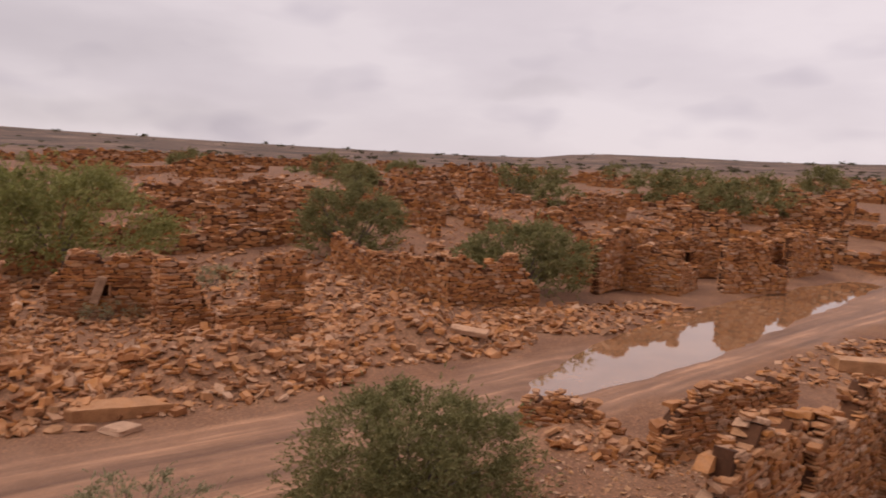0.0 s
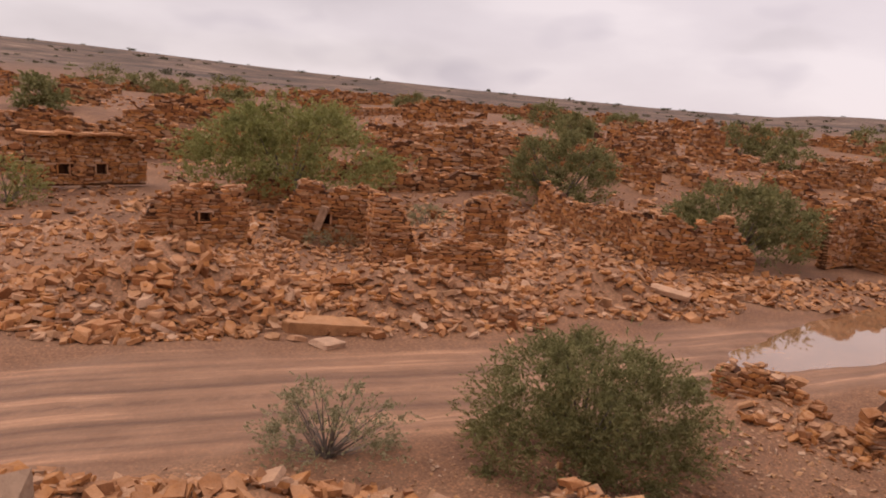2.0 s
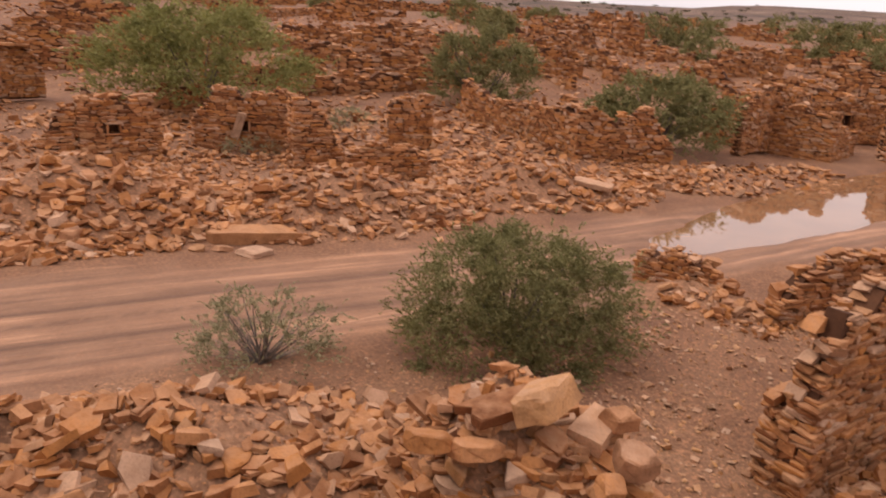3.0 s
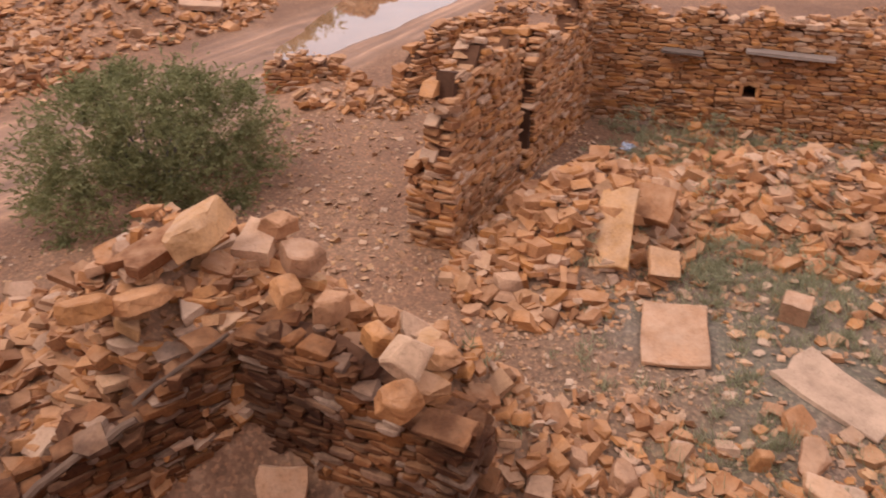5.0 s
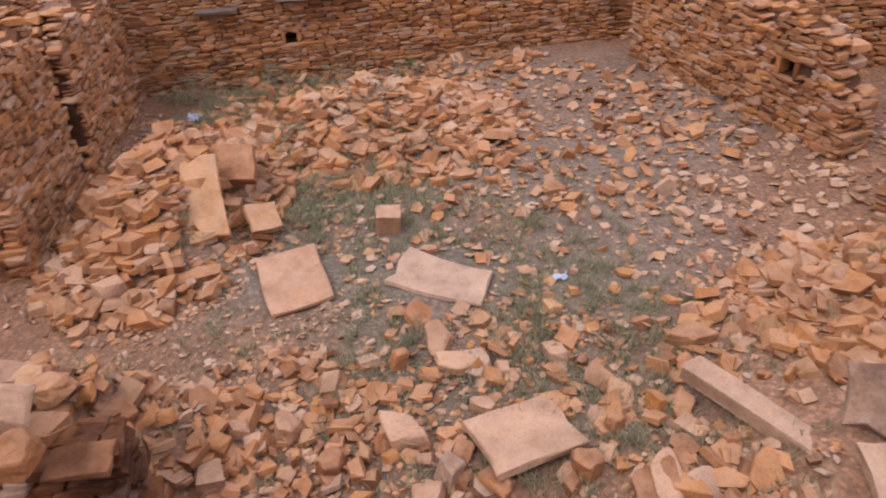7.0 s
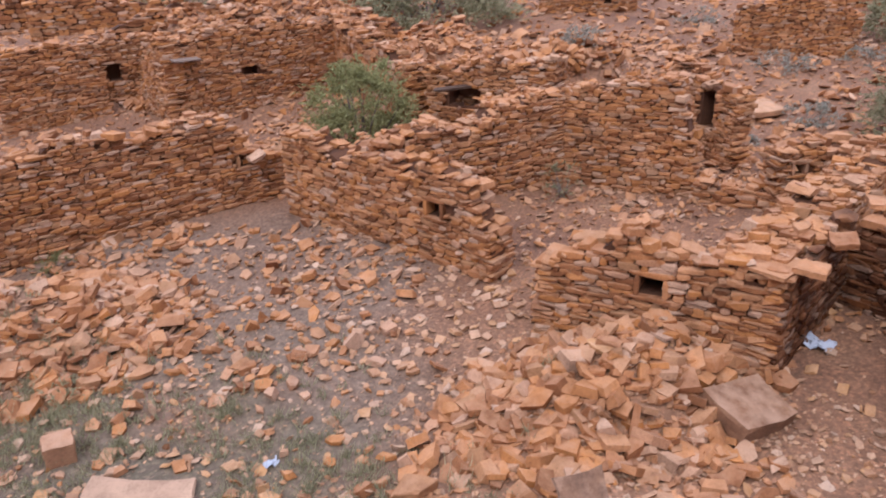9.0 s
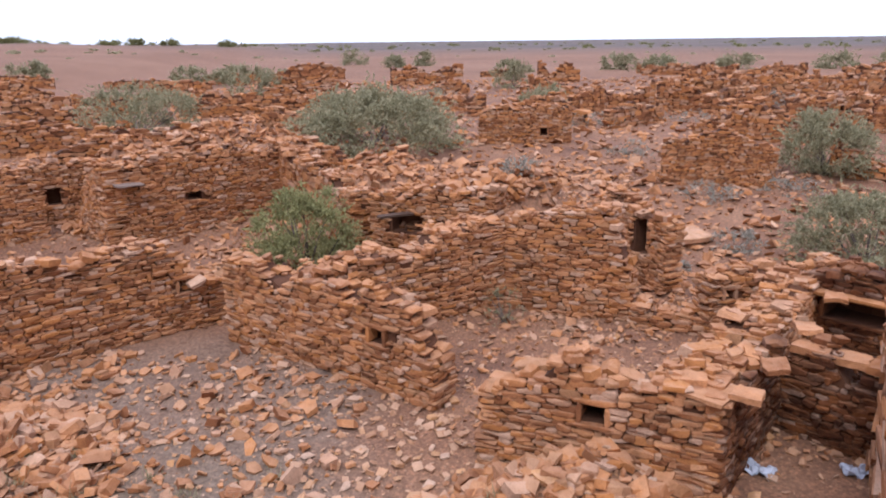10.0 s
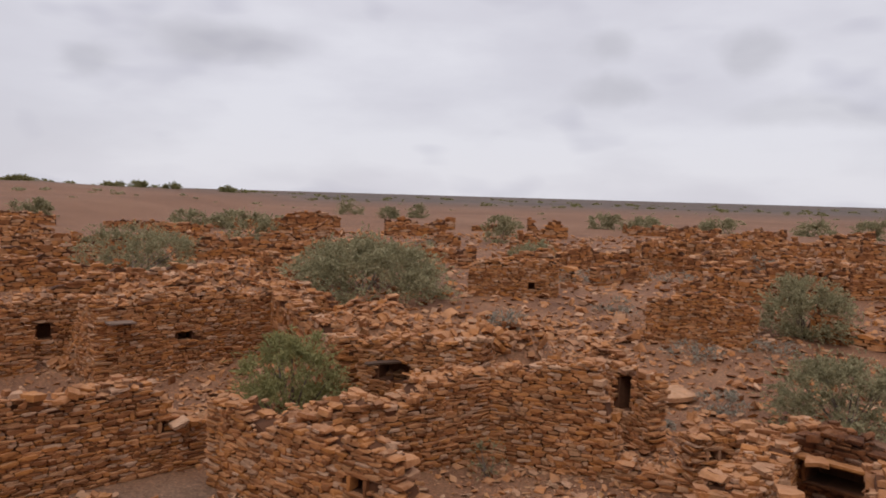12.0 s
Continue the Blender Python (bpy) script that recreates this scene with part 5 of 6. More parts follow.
# ---- shrubs ----
def shrub(x, y, rx, ry, h, mat, leaves, leaf, label, seed, name="shrub", clumps=26, low=0.25, stems=16, z=None, cat="shrub"):
    """Stems from the root and a crown of small leaves in uneven clumps."""
    g = np.random.default_rng(seed)
    if math.hypot(x, y) < 50:
        leaves, leaf = int(leaves * 0.88), leaf * 0.93
    if math.hypot(x, y) > 50:
        stems, leaf, low = 5, leaf * 1.35, 0.02
    z0 = float(land(x, y)) - 0.05 if z is None else z
    ang, rad = g.uniform(0, 2 * np.pi, clumps), np.sqrt(g.uniform(0.02, 1, clumps))
    hgt = low + (1 - low) * g.uniform(0, 1, clumps) ** (0.8 if name == "tree" else 1.15)
    shrink = np.sqrt(np.clip(1 - (np.clip(hgt - 0.45, 0, 1) / 0.62) ** 2, 0.05, 1))
    cx, cy, cz = rx * 0.85 * rad * np.cos(ang) * shrink, ry * 0.85 * rad * np.sin(ang) * shrink, h * 0.93 * hgt
    csize = g.uniform(0.12, 0.33, clumps) * (rx + ry) / 2
    root = new(name)
    root.matrix_basis = Matrix.Translation((x, y, z0))
    tagged(root, label, cat)
    part("trunk" if name == "tree" else "stem", stem_mesh(g, np.stack([cx, cy, cz], -1), stems, h), TWIG, root, "brown woody stems")
    per = 7
    sprigs = leaves // per
    pick = g.integers(0, clumps, sprigs)
    d = g.normal(0, 1, (sprigs, 3))
    d /= np.linalg.norm(d, axis=1, keepdims=True)
    d *= np.clip(np.abs(g.normal(0, 0.5, (sprigs, 1))), 0, 0.95) * csize[pick][:, None] * np.array([1.1, 1.1, 0.85])
    start = np.stack([cx, cy, cz], -1)[pick] + d
    # a loose outer veil of sprigs
    veil = g.random(sprigs) < 0.24
    az, up = g.uniform(0, 2 * np.pi, sprigs), g.uniform(low, 1, sprigs)
    out = np.sqrt(np.clip(1 - (np.clip(up - 0.35, 0, 1) / 0.68) ** 2, 0, 1)) * np.where(up < 0.35, 0.8 + 0.2 * up / 0.35, 1) * g.uniform(0.72, 1.0, sprigs) * (1 + 0.10 * np.sin(3 * az + seed) + 0.08 * np.sin(7 * az + 5 * up + seed))
    shell = np.stack([rx * 0.95 * out * np.cos(az), ry * 0.95 * out * np.sin(az), h * 0.92 * up * (1 + 0.07 * np.sin(4 * az + seed) + 0.05 * np.sin(9 * az))], -1)
    start = np.where(veil[:, None], shell, start)
    way = start * np.array([1, 1, 0.55]) / max(rx, ry) + np.array([0, 0, 0.55]) + g.normal(0, 0.55, (sprigs, 3))
    way /= np.linalg.norm(way, axis=1, keepdims=True)
    reach = leaf * g.uniform(1.4, 3.4, (sprigs, 1, 1))
    step = np.linspace(0, 1, per)[None, :, None]
    c = start[:, None] + way[:, None] * reach * step + np.array([0, 0, -0.35]) * reach * step ** 2
    c = c.reshape(-1, 3)
    c[:, 2] = np.maximum(c[:, 2], 0.05)
    n_leaf = len(c)
    t1 = np.repeat(way, per, 0) * 0.8 + g.normal(0, 0.75, (n_leaf, 3))
    t1 /= np.linalg.norm(t1, axis=1, keepdims=True)
    t2 = np.cross(t1, g.normal(0, 1, (n_leaf, 3)))
    t2 /= np.linalg.norm(t2, axis=1, keepdims=True) + 1e-9
    ln = leaf * g.uniform(0.6, 1.3, (n_leaf, 1))
    wd = ln * g.uniform(0.28, 0.5, (n_leaf, 1))
    v = np.stack([c - t1 * ln / 2, c + t2 * wd / 2, c + t1 * ln / 2, c - t2 * wd / 2], 1).reshape(-1, 3)
    f = np.arange(n_leaf * 4).reshape(-1, 4)
    part("crown" if name == "tree" else "foliage", mesh_from("foliage", v, f), mat, root)
    return root


def stem_mesh(g, tips, stems, h):
    vs, fs = [], []
    for i in range(stems):
        tip = tips[i % len(tips)]
        a = np.array([g.normal(0, 0.06), g.normal(0, 0.06), 0.0])
        mid = (a + tip) * 0.5 + g.normal(0, 0.08, 3) * h * 0.5
        r0 = 0.018 * h * g.uniform(0.6, 1.3)
        prev = None
        for j, q in enumerate((0.0, 0.35, 0.7, 1.0)):
            pt = (1 - q) ** 2 * a + 2 * q * (1 - q) * mid + q * q * tip
            r = r0 * (1 - 0.8 * q)
            ring = len(vs)
            for k in range(4):
                vs.append((pt[0] + r * math.cos(k * 1.571), pt[1] + r * math.sin(k * 1.571), pt[2]))
            if prev is not None:
                for k in range(4):
                    fs.append((prev + k, prev + (k + 1) % 4, ring + (k + 1) % 4, ring + k))
            prev = ring
    return mesh_from("stems", np.array(vs), np.array(fs))


shrub(1.65, 12.5, 2.42, 2.05, 2.2, LEAF, 84000, 0.072, "dense green desert shrub beside the muddy track", 21, clumps=105, low=0.02)
shrub(-2.6, 11.4, 1.45, 1.2, 1.25, LEAF_GREY, 9000, 0.065, "small dry grey shrub beside the track", 22, clumps=34, stems=60, low=0.1)
shrub(-11.9, 37.3, 6.2, 4.4, 5.1, LEAF_LIME, 40000, 0.20, "wide bright green acacia tree among the ruins", 23, clumps=90, name="tree", cat="tree", low=0.15)
shrub(2.2, 44.0, 3.5, 3.0, 4.4, LEAF, 24000, 0.19, "rounded grey-green tree behind the enclosure wall", 24, clumps=50, name="tree", cat="tree", low=0.1)
shrub(9.9, 34.6, 3.9, 2.9, 3.5, LEAF, 26000, 0.19, "broad grey-green bush among broken walls", 25, clumps=60, name="tree", cat="tree", low=0.08)
shrub(19.4, 2.3, 1.75, 1.5, 2.4, LEAF_PALE, 30000, 0.09, "light green bush growing inside a ruined room", 26, clumps=44, low=0.1)
shrub(36.6, 1.2, 5.0, 4.2, 2.4, LEAF_GREY, 38000, 0.18, "wide grey-green bush beyond the houses", 27, clumps=60, low=0.08)
shrub(42, 13.8, 3.9, 3.2, 2.7, LEAF_GREY, 20000, 0.15, "grey-green bush on the rubble", 28, clumps=44, low=0.08)
shrub(29.5, -16.8, 2.1, 2.0, 2.5, LEAF_GREY, 26000, 0.12, "dry grey bush with bare stems", 29, clumps=50, stems=22, low=0.1)
shrub(18.8, -12.0, 2.3, 1.9, 2.0, LEAF_GREY, 27000, 0.10, "sparse grey-green bush on stony ground", 30, clumps=50, stems=22, low=0.1)


shrub(-22.3, 30.2, 2.0, 1.8, 2.1, LEAF_LIME, 9000, 0.11, "bright green bush beside the stone hut", 31, clumps=34, low=0.1)
shrub(-4.2, 34.2, 1.3, 1.0, 1.0, LEAF_GREY, 3000, 0.08, "low dry grey shrub behind a broken wall", 32, clumps=18, low=0.1)
shrub(-7.2, 28.0, 1.3, 0.8, 0.7, LEAF_GREY, 2500, 0.07, "dead grey brush inside a ruined house", 33, clumps=16, low=0.1)
shrub(5.1, 84, 2.2, 2.0, 2.6, LEAF, 3500, 0.22, "far grey-green bush among ruins", 34, clumps=24, low=0.1)
shrub(23.0, 86, 3.6, 3.0, 3.4, LEAF, 5000, 0.25, "far green tree among ruins", 35, clumps=30, low=0.1)
shrub(22.0, 66, 2.4, 2.0, 2.0, LEAF, 4000, 0.2, "low green bush on a ruined wall", 36, clumps=24, low=0.1)
shrub(35.0, 73, 3.8, 3.2, 3.6, LEAF, 6500, 0.22, "dark green tree behind the walls by the track", 37, clumps=34, low=0.08)
shrub(44.0, 81, 3.6, 3.2, 3.8, LEAF, 6500, 0.22, "dark green tree behind broken walls", 38, clumps=34, low=0.08)
shrub(38.0, 61, 5.4, 4.2, 3.7, LEAF, 11000, 0.2, "wide green bush behind the walls by the track", 39, clumps=46, low=0.08)
shrub(77.0, 104, 4.4, 4.0, 4.0, LEAF, 5000, 0.3, "far dark green tree on the plain", 40, clumps=28, low=0.08)
shrub(68.0, 12.7, 2.8, 2.4, 2.8, LEAF_GREY, 5000, 0.17, "grey bush on a rubble mound", 41, clumps=28, low=0.08)
shrub(34.5, 9.2, 1.5, 1.3, 1.4, LEAF_GREY, 4000, 0.09, "thin grey-green shrub on a wall top", 42, clumps=24, low=0.05)
shrub(77.0, -11.2, 2.3, 2.2, 2.9, LEAF_GREY, 5000, 0.17, "round grey bush among far ruins", 43, clumps=28, low=0.06)
shrub(55.0, -10.3, 1.9, 1.8, 1.4, LEAF_GREY, 4000, 0.14, "low grey-green bush among far ruins", 44, clumps=24, low=0.06)
for bx, by, br, bh, bs, bm in ((103, 27.6, 2.6, 2.6, 51, LEAF_GREY), (106, 23, 2.9, 2.2, 52, LEAF_GREY), (112, 52, 2.8, 2.3, 53, LEAF_GREY), (122, -35, 3.0, 2.4, 54, LEAF_GREY), (106, -35.5, 3.0, 2.2, 55, LEAF_GREY), (118, -52, 3.0, 2.3, 56, LEAF_GREY)):
    shrub(bx, by, br, br, bh, bm, 3000, 0.28, "far grey-green bush at the edge of ruins", bs, clumps=20, low=0.06)
for bx, by, br, bh, bs, bm in ((116, -67, 3.2, 2.6, 57, LEAF_GREY), (107, -71, 3.2, 2.6, 58, LEAF_GREY), (184, 11, 3.3, 3.6, 59, LEAF_GREY), (165, -5, 2.6, 2.8, 60, LEAF_GREY), (153, 1.4, 2.0, 2.0, 61, LEAF_GREY), (-41, 60, 2.2, 2.6, 62, LEAF)):
    shrub(bx, by, br, br, bh, bm, 3000, 0.28, "dark grey-green bush on the open plain", bs, clumps=20, low=0.06)


for bx, by, br, bh, bs in ((-57, 108, 3.4, 2.6, 91), (-49, 100, 2.8, 2.2, 92), (-58, 140, 4.5, 3.0, 93), (2, 100, 2.6, 3.0, 94), (5, 92, 2.4, 2.2, 95), (36, 112, 3.2, 2.4, 96), (-36, 88, 2.6, 2.0, 97), (-70, 118, 5.0, 3.0, 98), (14, 120, 3.0, 2.4, 99), (-20, 125, 3.0, 2.4, 100), (50, 118, 4.0, 3.0, 101)):
    shrub(bx, by, br, br, bh, LEAF, 2600, 0.26, "far green bush among the northern ruins", bs, clumps=20, low=0.06)

for bx, by, br, bh, bs in ((392, 131, 4.2, 2.6, 131), (405, 118, 3.6, 2.4, 132), (418, 92, 3.8, 2.4, 133), (350, 170, 6.0, 1.8, 134), (372, 136, 5.5, 1.6, 135)):
    shrub(bx, by, br, br, bh, LEAF, 1600, 0.7, "dark tree on the far edge of the plain", bs, clumps=14, low=0.06, cat="tree")
DRY_SPOTS = ((43.0, -9.5, 1.6, 0.9, 111), (42.5, -11.6, 1.8, 0.8, 112), (63.0, -3.0, 2.2, 1.0, 113), (50.0, -24.5, 2.0, 1.2, 114), (44.0, -16.5, 1.8, 0.8, 115), (38.0, -1.5, 1.4, 0.8, 116), (19.5, -6.9, 0.9, 0.5, 117), (26.0, -10.8, 1.2, 0.6, 118), (26.5, -14.0, 1.3, 0.6, 119), (22.5, -3.6, 0.8, 0.5, 120), (21.0, -9.5, 1.0, 0.5, 121), (33.0, -10.0, 1.3, 0.7, 122))
DRY = leaf_material("dry_weed", [(0.15, (0.200, 0.176, 0.135)), (0.5, (0.300, 0.266, 0.205)), (0.85, (0.420, 0.370, 0.287))])
for bx, by, br, bh, bs in DRY_SPOTS:
    shrub(bx, by, br, br * 0.85, bh, DRY, 1600, 0.09, "low dead grey weed among broken walls", bs, clumps=16, low=0.04)

SCRUB = leaf_material("dark_scrub", [(0.15, (0.045, 0.040, 0.020)), (0.5, (0.085, 0.075, 0.040)), (0.85, (0.14, 0.12, 0.07))])


def far_scrub(count, az0, az1, r0, r1, size0, size1, seed, mat, label):
    """Low desert bushes on the plain and the hills, too many and too far to count."""
    g = np.random.default_rng(seed)
    az = np.radians(g.uniform(az0, az1, count))
    r = r0 * (r1 / r0) ** g.uniform(0, 1, count)
    x, y = -np.sin(az) * r, np.cos(az) * r
    keep = (fbm(x, y, 60.0, 3.0) > 0.05) | (g.random(count) < 0.2)
    x, y, r = x[keep], y[keep], r[keep]
    z = land(x, y)
    size = (size0 + (size1 - size0) * g.uniform(0, 1, len(x)) ** 2) * (0.75 + r / 900)
    leaves = 44
    c = np.stack([x, y, z], -1)[:, None] + g.normal(0, 1, (len(x), leaves, 3)) * (size[:, None, None] * np.array([0.6, 0.6, 0.17])) + np.array([0, 0, 0.3]) * size[:, None, None]
    t1, t2 = g.normal(0, 1, c.shape), g.normal(0, 1, c.shape)
    t1, t2 = [t / np.linalg.norm(t, axis=-1, keepdims=True) * size[:, None, None] * 0.24 for t in (t1, t2)]
    v = np.stack([c - t1, c + t2, c + t1, c - t2], 2).reshape(-1, 3)
    ob = part("scrub", mesh_from("scrub", v, np.arange(len(v)).reshape(-1, 4)), mat)
    tagged(ob, label, "scrub", kind="stuff")


far_scrub(520, -48, 60, 240, 1100, 0.9, 2.8, 77, SCRUB, "dark scrub dotted over the far hills")
far_scrub(420, -48, 60, 110, 420, 0.6, 1.7, 79, LEAF, "green scrub behind the northern ruins")
far_scrub(110, -140, -48, 130, 420, 0.5, 1.5, 80, LEAF_GREY, "sparse grey scrub on the bare plain")
far_scrub(420, -140, -48, 420, 1000, 0.7, 2.2, 84, LEAF, "dark scrub belt at the edge of the plain")


def weeds():
    """Tufts of dry grass and green weeds on the court floor."""
    g = np.random.default_rng(78)
    n = 1300
    spot = g.integers(0, 4, n)
    cx, cy = np.array([7.0, 10.6, 8.4, 6.2])[spot], np.array([3.6, 9.0, 5.6, 1.2])[spot]
    x, y = cx + g.normal(0, 1, n) * np.array([1.6, 0.9, 1.0, 1.3])[spot], cy + g.normal(0, 1, n) * np.array([1.3, 0.8, 0.8, 1.2])[spot]
    clear = (np.hypot(x - 6.27, y - 4.93) > 0.68) & (np.hypot(x - 7.01, y - 3.31) > 0.8)
    x, y = x[clear], y[clear]
    n = len(x)
    z = land(x, y)
    blades = 22
    root = np.stack([x, y, z], -1)[:, None] + g.normal(0, 0.05, (n, blades, 3)) * np.array([1, 1, 0.1])
    way = g.normal(0, 0.55, (n, blades, 3)) + np.array([0, 0, 1.0])
    tip = root + way * g.uniform(0.05, 0.16, (n, 1, 1))
    side = np.cross(way, g.normal(0, 1, way.shape))
    side *= 0.007 / (np.linalg.norm(side, axis=-1, keepdims=True) + 1e-9)
    v = np.stack([root - side, root + side, tip], 2).reshape(-1, 3)
    ob = part("weeds", mesh_from("weeds", v, np.arange(len(v)).reshape(-1, 3)), LEAF_GREY)
    tagged(ob, "tufts of dry grass and weeds on the court floor", "grass", kind="stuff")


weeds()
shrub(10.3, 10.2, 0.7, 0.6, 0.55, LEAF_GREY, 1500, 0.05, "dry grey brush in the corner of the court", 63, clumps=14, low=0.05)
shrub(11.2, 9.3, 0.55, 0.5, 0.5, LEAF_GREY, 1200, 0.05, "dry grey brush below the long wall", 64, clumps=14, low=0.05)
shrub(8.9, 7.0, 0.4, 0.4, 0.4, LEAF_GREY, 900, 0.045, "small weed clump between fallen stones", 65, clumps=12, low=0.05)
shrub(7.4, 5.6, 0.42, 0.35, 0.32, LEAF_GREY, 900, 0.045, "small grey weed beside a fallen slab", 66, clumps=12, low=0.05)
shrub(16.0, -2.3, 0.6, 0.5, 0.9, LEAF_GREY, 1300, 0.05, "thin dry shrub in the corner of a room", 67, clumps=14, low=0.1)


def fallen_stones(spots, seed, group, label):
    """Blocks that can be told apart, each a thing."""
    g = np.random.default_rng(seed)
    for x, y, rx, ry, count, lo, hi in spots:
        for _ in range(count):
            px, py = x + rx * g.uniform(-1, 1), y + ry * g.uniform(-1, 1)
            size = lo + (hi - lo) * g.uniform() ** 1.6
            if not off_slabs(px, py):
                continue
            k = FIRST_ROCK + int(g.integers(N_ROCK))
            h = size * g.uniform(0.2, 0.46)
            ob = new("fallen_stone", shape_mesh(k, SLAB if g.random() < 0.45 else STONE))
            ob.matrix_basis = Matrix.Translation((px, py, float(land(px, py)) + h * 0.34)) @ pose(0, 0, 0, g.normal(0, 12), g.normal(0, 12), g.uniform(0, 360)) @ Matrix.Diagonal((size, size * g.uniform(0.6, 0.95), h, 1))
            tagged(ob, label, "stone", group)


fallen_stones([(7.6, 2.4, 2.4, 2.8, 40, 0.10, 0.30), (4.9, 1.6, 1.5, 1.8, 60, 0.16, 0.56), (11.2, 3.0, 2.0, 2.6, 28, 0.13, 0.36)], 81, "loose stones in the court", "loose tan sandstone block on the court floor")
fallen_stones([(2.25, 5.55, 0.35, 0.75, 16, 0.3, 0.52), (1.75, 6.3, 0.5, 0.4, 14, 0.3, 0.55), (0.4, 6.35, 0.9, 0.45, 16, 0.28, 0.55), (2.9, 4.6, 0.35, 0.5, 12, 0.22, 0.42)], 85, "tumbled blocks on the heaps", "large tumbled sandstone block on the broken wall")
fallen_stones([(8.7, -1.5, 1.0, 1.2, 30, 0.18, 0.45), (6.4, 7.4, 1.2, 0.9, 26, 0.18, 0.45), (1.6, 6.45, 0.9, 0.6, 42, 0.2, 0.48), (2.35, 5.6, 0.5, 0.6, 18, 0.18, 0.42), (-1.6, 6.2, 2.2, 0.5, 34, 0.18, 0.46), (10.3, 6.6, 1.4, 1.2, 20, 0.16, 0.4)], 82, "tumbled blocks on the heaps", "tumbled sandstone block on a rubble heap")
fallen_stones([(-8.5, 18.0, 4.0, 1.5, 16, 0.3, 0.75), (-1.5, 20.0, 4.0, 1.2, 12, 0.3, 0.7)], 83, "building stones along the road", "fallen sandstone building stone beside the track")


# ---- slabs and blocks that lie singly ----
def on(x, y, up):
    return float(land(x, y)) + up


slab(6.25, 4.96, on(6.25, 4.96, 0.06), 0.76, 1.18, 0.05, -42, 1, -3, "square tan sandstone slab lying on the court floor", rough=0.02)
slab(7.0, 3.3, on(7.0, 3.3, 0.05), 1.15, 0.66, 0.05, -88, 2, 2, "jagged tan sandstone slab on weedy ground", rough=0.07)
slab(5.12, 1.46, on(5.12, 1.46, 0.12), 0.90, 0.74, 0.09, -38, -3, 3, "large pinkish sandstone slab among fallen blocks", rough=0.05)
slab(6.17, -0.32, on(6.17, -0.32, 0.14), 1.35, 0.26, 0.16, -111, 0, 6, "long narrow stone beam fallen on the rubble", name="stone_beam", rough=0.03)
slab(6.62, 6.6, on(6.62, 6.6, 0.14), 0.5, 1.2, 0.09, -50, 34, -6, "upright leaning slab of pale sandstone on the heap", rough=0.08)
slab(6.95, 5.95, on(6.95, 5.95, 0.30), 0.40, 0.42, 0.10, -30, 35, 10, "small tilted tan slab on the heap")
slab(7.35, 6.85, on(7.35, 6.85, 0.30), 0.85, 0.6, 0.14, -60, 30, 0, "broad sandstone block leaning on the heap", mat=STONE)
slab(7.82, 4.54, on(7.82, 4.54, 0.14), 0.33, 0.34, 0.28, -59, 4, 3, "squared tan sandstone block on the court floor", name="stone_block")
slab(7.12, 0.39, on(7.12, 0.39, 0.12), 0.62, 0.34, 0.20, -62, 8, 12, "wedge of orange sandstone", mat=STONE, name="stone_block", blocky=True)
slab(5.85, 2.75, on(5.85, 2.75, 0.16), 0.30, 0.45, 0.12, -60, 35, 0, "tilted orange sandstone piece", name="stone_block", blocky=True)
slab(5.70, 2.45, on(5.70, 2.45, 0.10), 0.55, 0.25, 0.12, -70, 8, 0, "flat orange sandstone piece", name="stone_block", blocky=True)
slab(5.5, -1.48, on(5.5, -1.48, 0.14), 0.38, 0.95, 0.14, -72, 4, -4, "pale oblong slab fallen beside the beam")
slab(6.32, -1.25, on(6.32, -1.25, 0.26), 0.46, 0.60, 0.10, 95, -42, 4, "dark-stained tilted sandstone slab", mat=SHADED_STAINED, rough=0.1)
slab(2.45, 4.28, 1.76, 0.48, 0.46, 0.16, -8, 48, 8, "grey-stained slab leaning on the broken wall", blocky=True, mat=CHIPS)
slab(2.28, 4.02, 1.58, 0.46, 0.36, 0.18, -15, 22, 12, "orange block jutting from the broken wall", mat=STONE, name="stone_block", blocky=True, rough=0.1)
slab(1.36, 6.42, 2.26, 0.95, 0.58, 0.30, 34, -14, -8, "big angular sandstone block crowning the heap", name="stone_block", blocky=True)
slab(1.95, 6.62, on(1.95, 6.62, 0.12), 0.36, 0.55, 0.18, -35, 8, 4, "pale squared block on top of the heap", name="stone_block", rough=0.06)
slab(1.62, 6.72, on(1.62, 6.72, 0.14), 0.34, 0.50, 0.16, -30, 10, 0, "pale sandstone block on top of the heap", name="stone_block", rough=0.08, mat=STONE)
slab(1.0, 6.55, on(1.0, 6.55, 0.14), 0.75, 0.34, 0.12, 28, 5, -6, "thin sandstone piece sticking from the heap", rough=0.08, mat=STONE)
slab(2.18, 5.88, 1.95, 0.46, 0.38, 0.24, -10, 6, 5, "pale rounded sandstone block on the wall corner", name="stone_block", blocky=True, rough=0.08)
slab(0.30, 6.05, 1.95, 0.52, 0.36, 0.18, 15, -18, 8, "sandstone block lodged in the collapsed wall", name="stone_block", blocky=True, rough=0.08, mat=STONE)
slab(-1.0, 5.45, 1.50, 0.36, 0.40, 0.26, 20, -12, 10, "pale block on the collapsed wall top", name="stone_block", blocky=True, rough=0.06)
slab(-4.45, 17.9, on(-4.45, 17.9, 0.16), 1.7, 0.55, 0.34, 20, 6, 2, "long pale sandstone block beside the track", name="stone_block", rough=0.14, mat=STONE)
slab(-4.2, 16.9, on(-4.2, 16.9, 0.10), 0.95, 0.6, 0.15, 10, 8, 3, "flat tan slab at the edge of the track", blocky=True)
slab(5.2, 24.3, on(5.2, 24.3, 0.16), 1.25, 0.5, 0.16, -25, 8, 5, "bright tan slab on the stony bank")
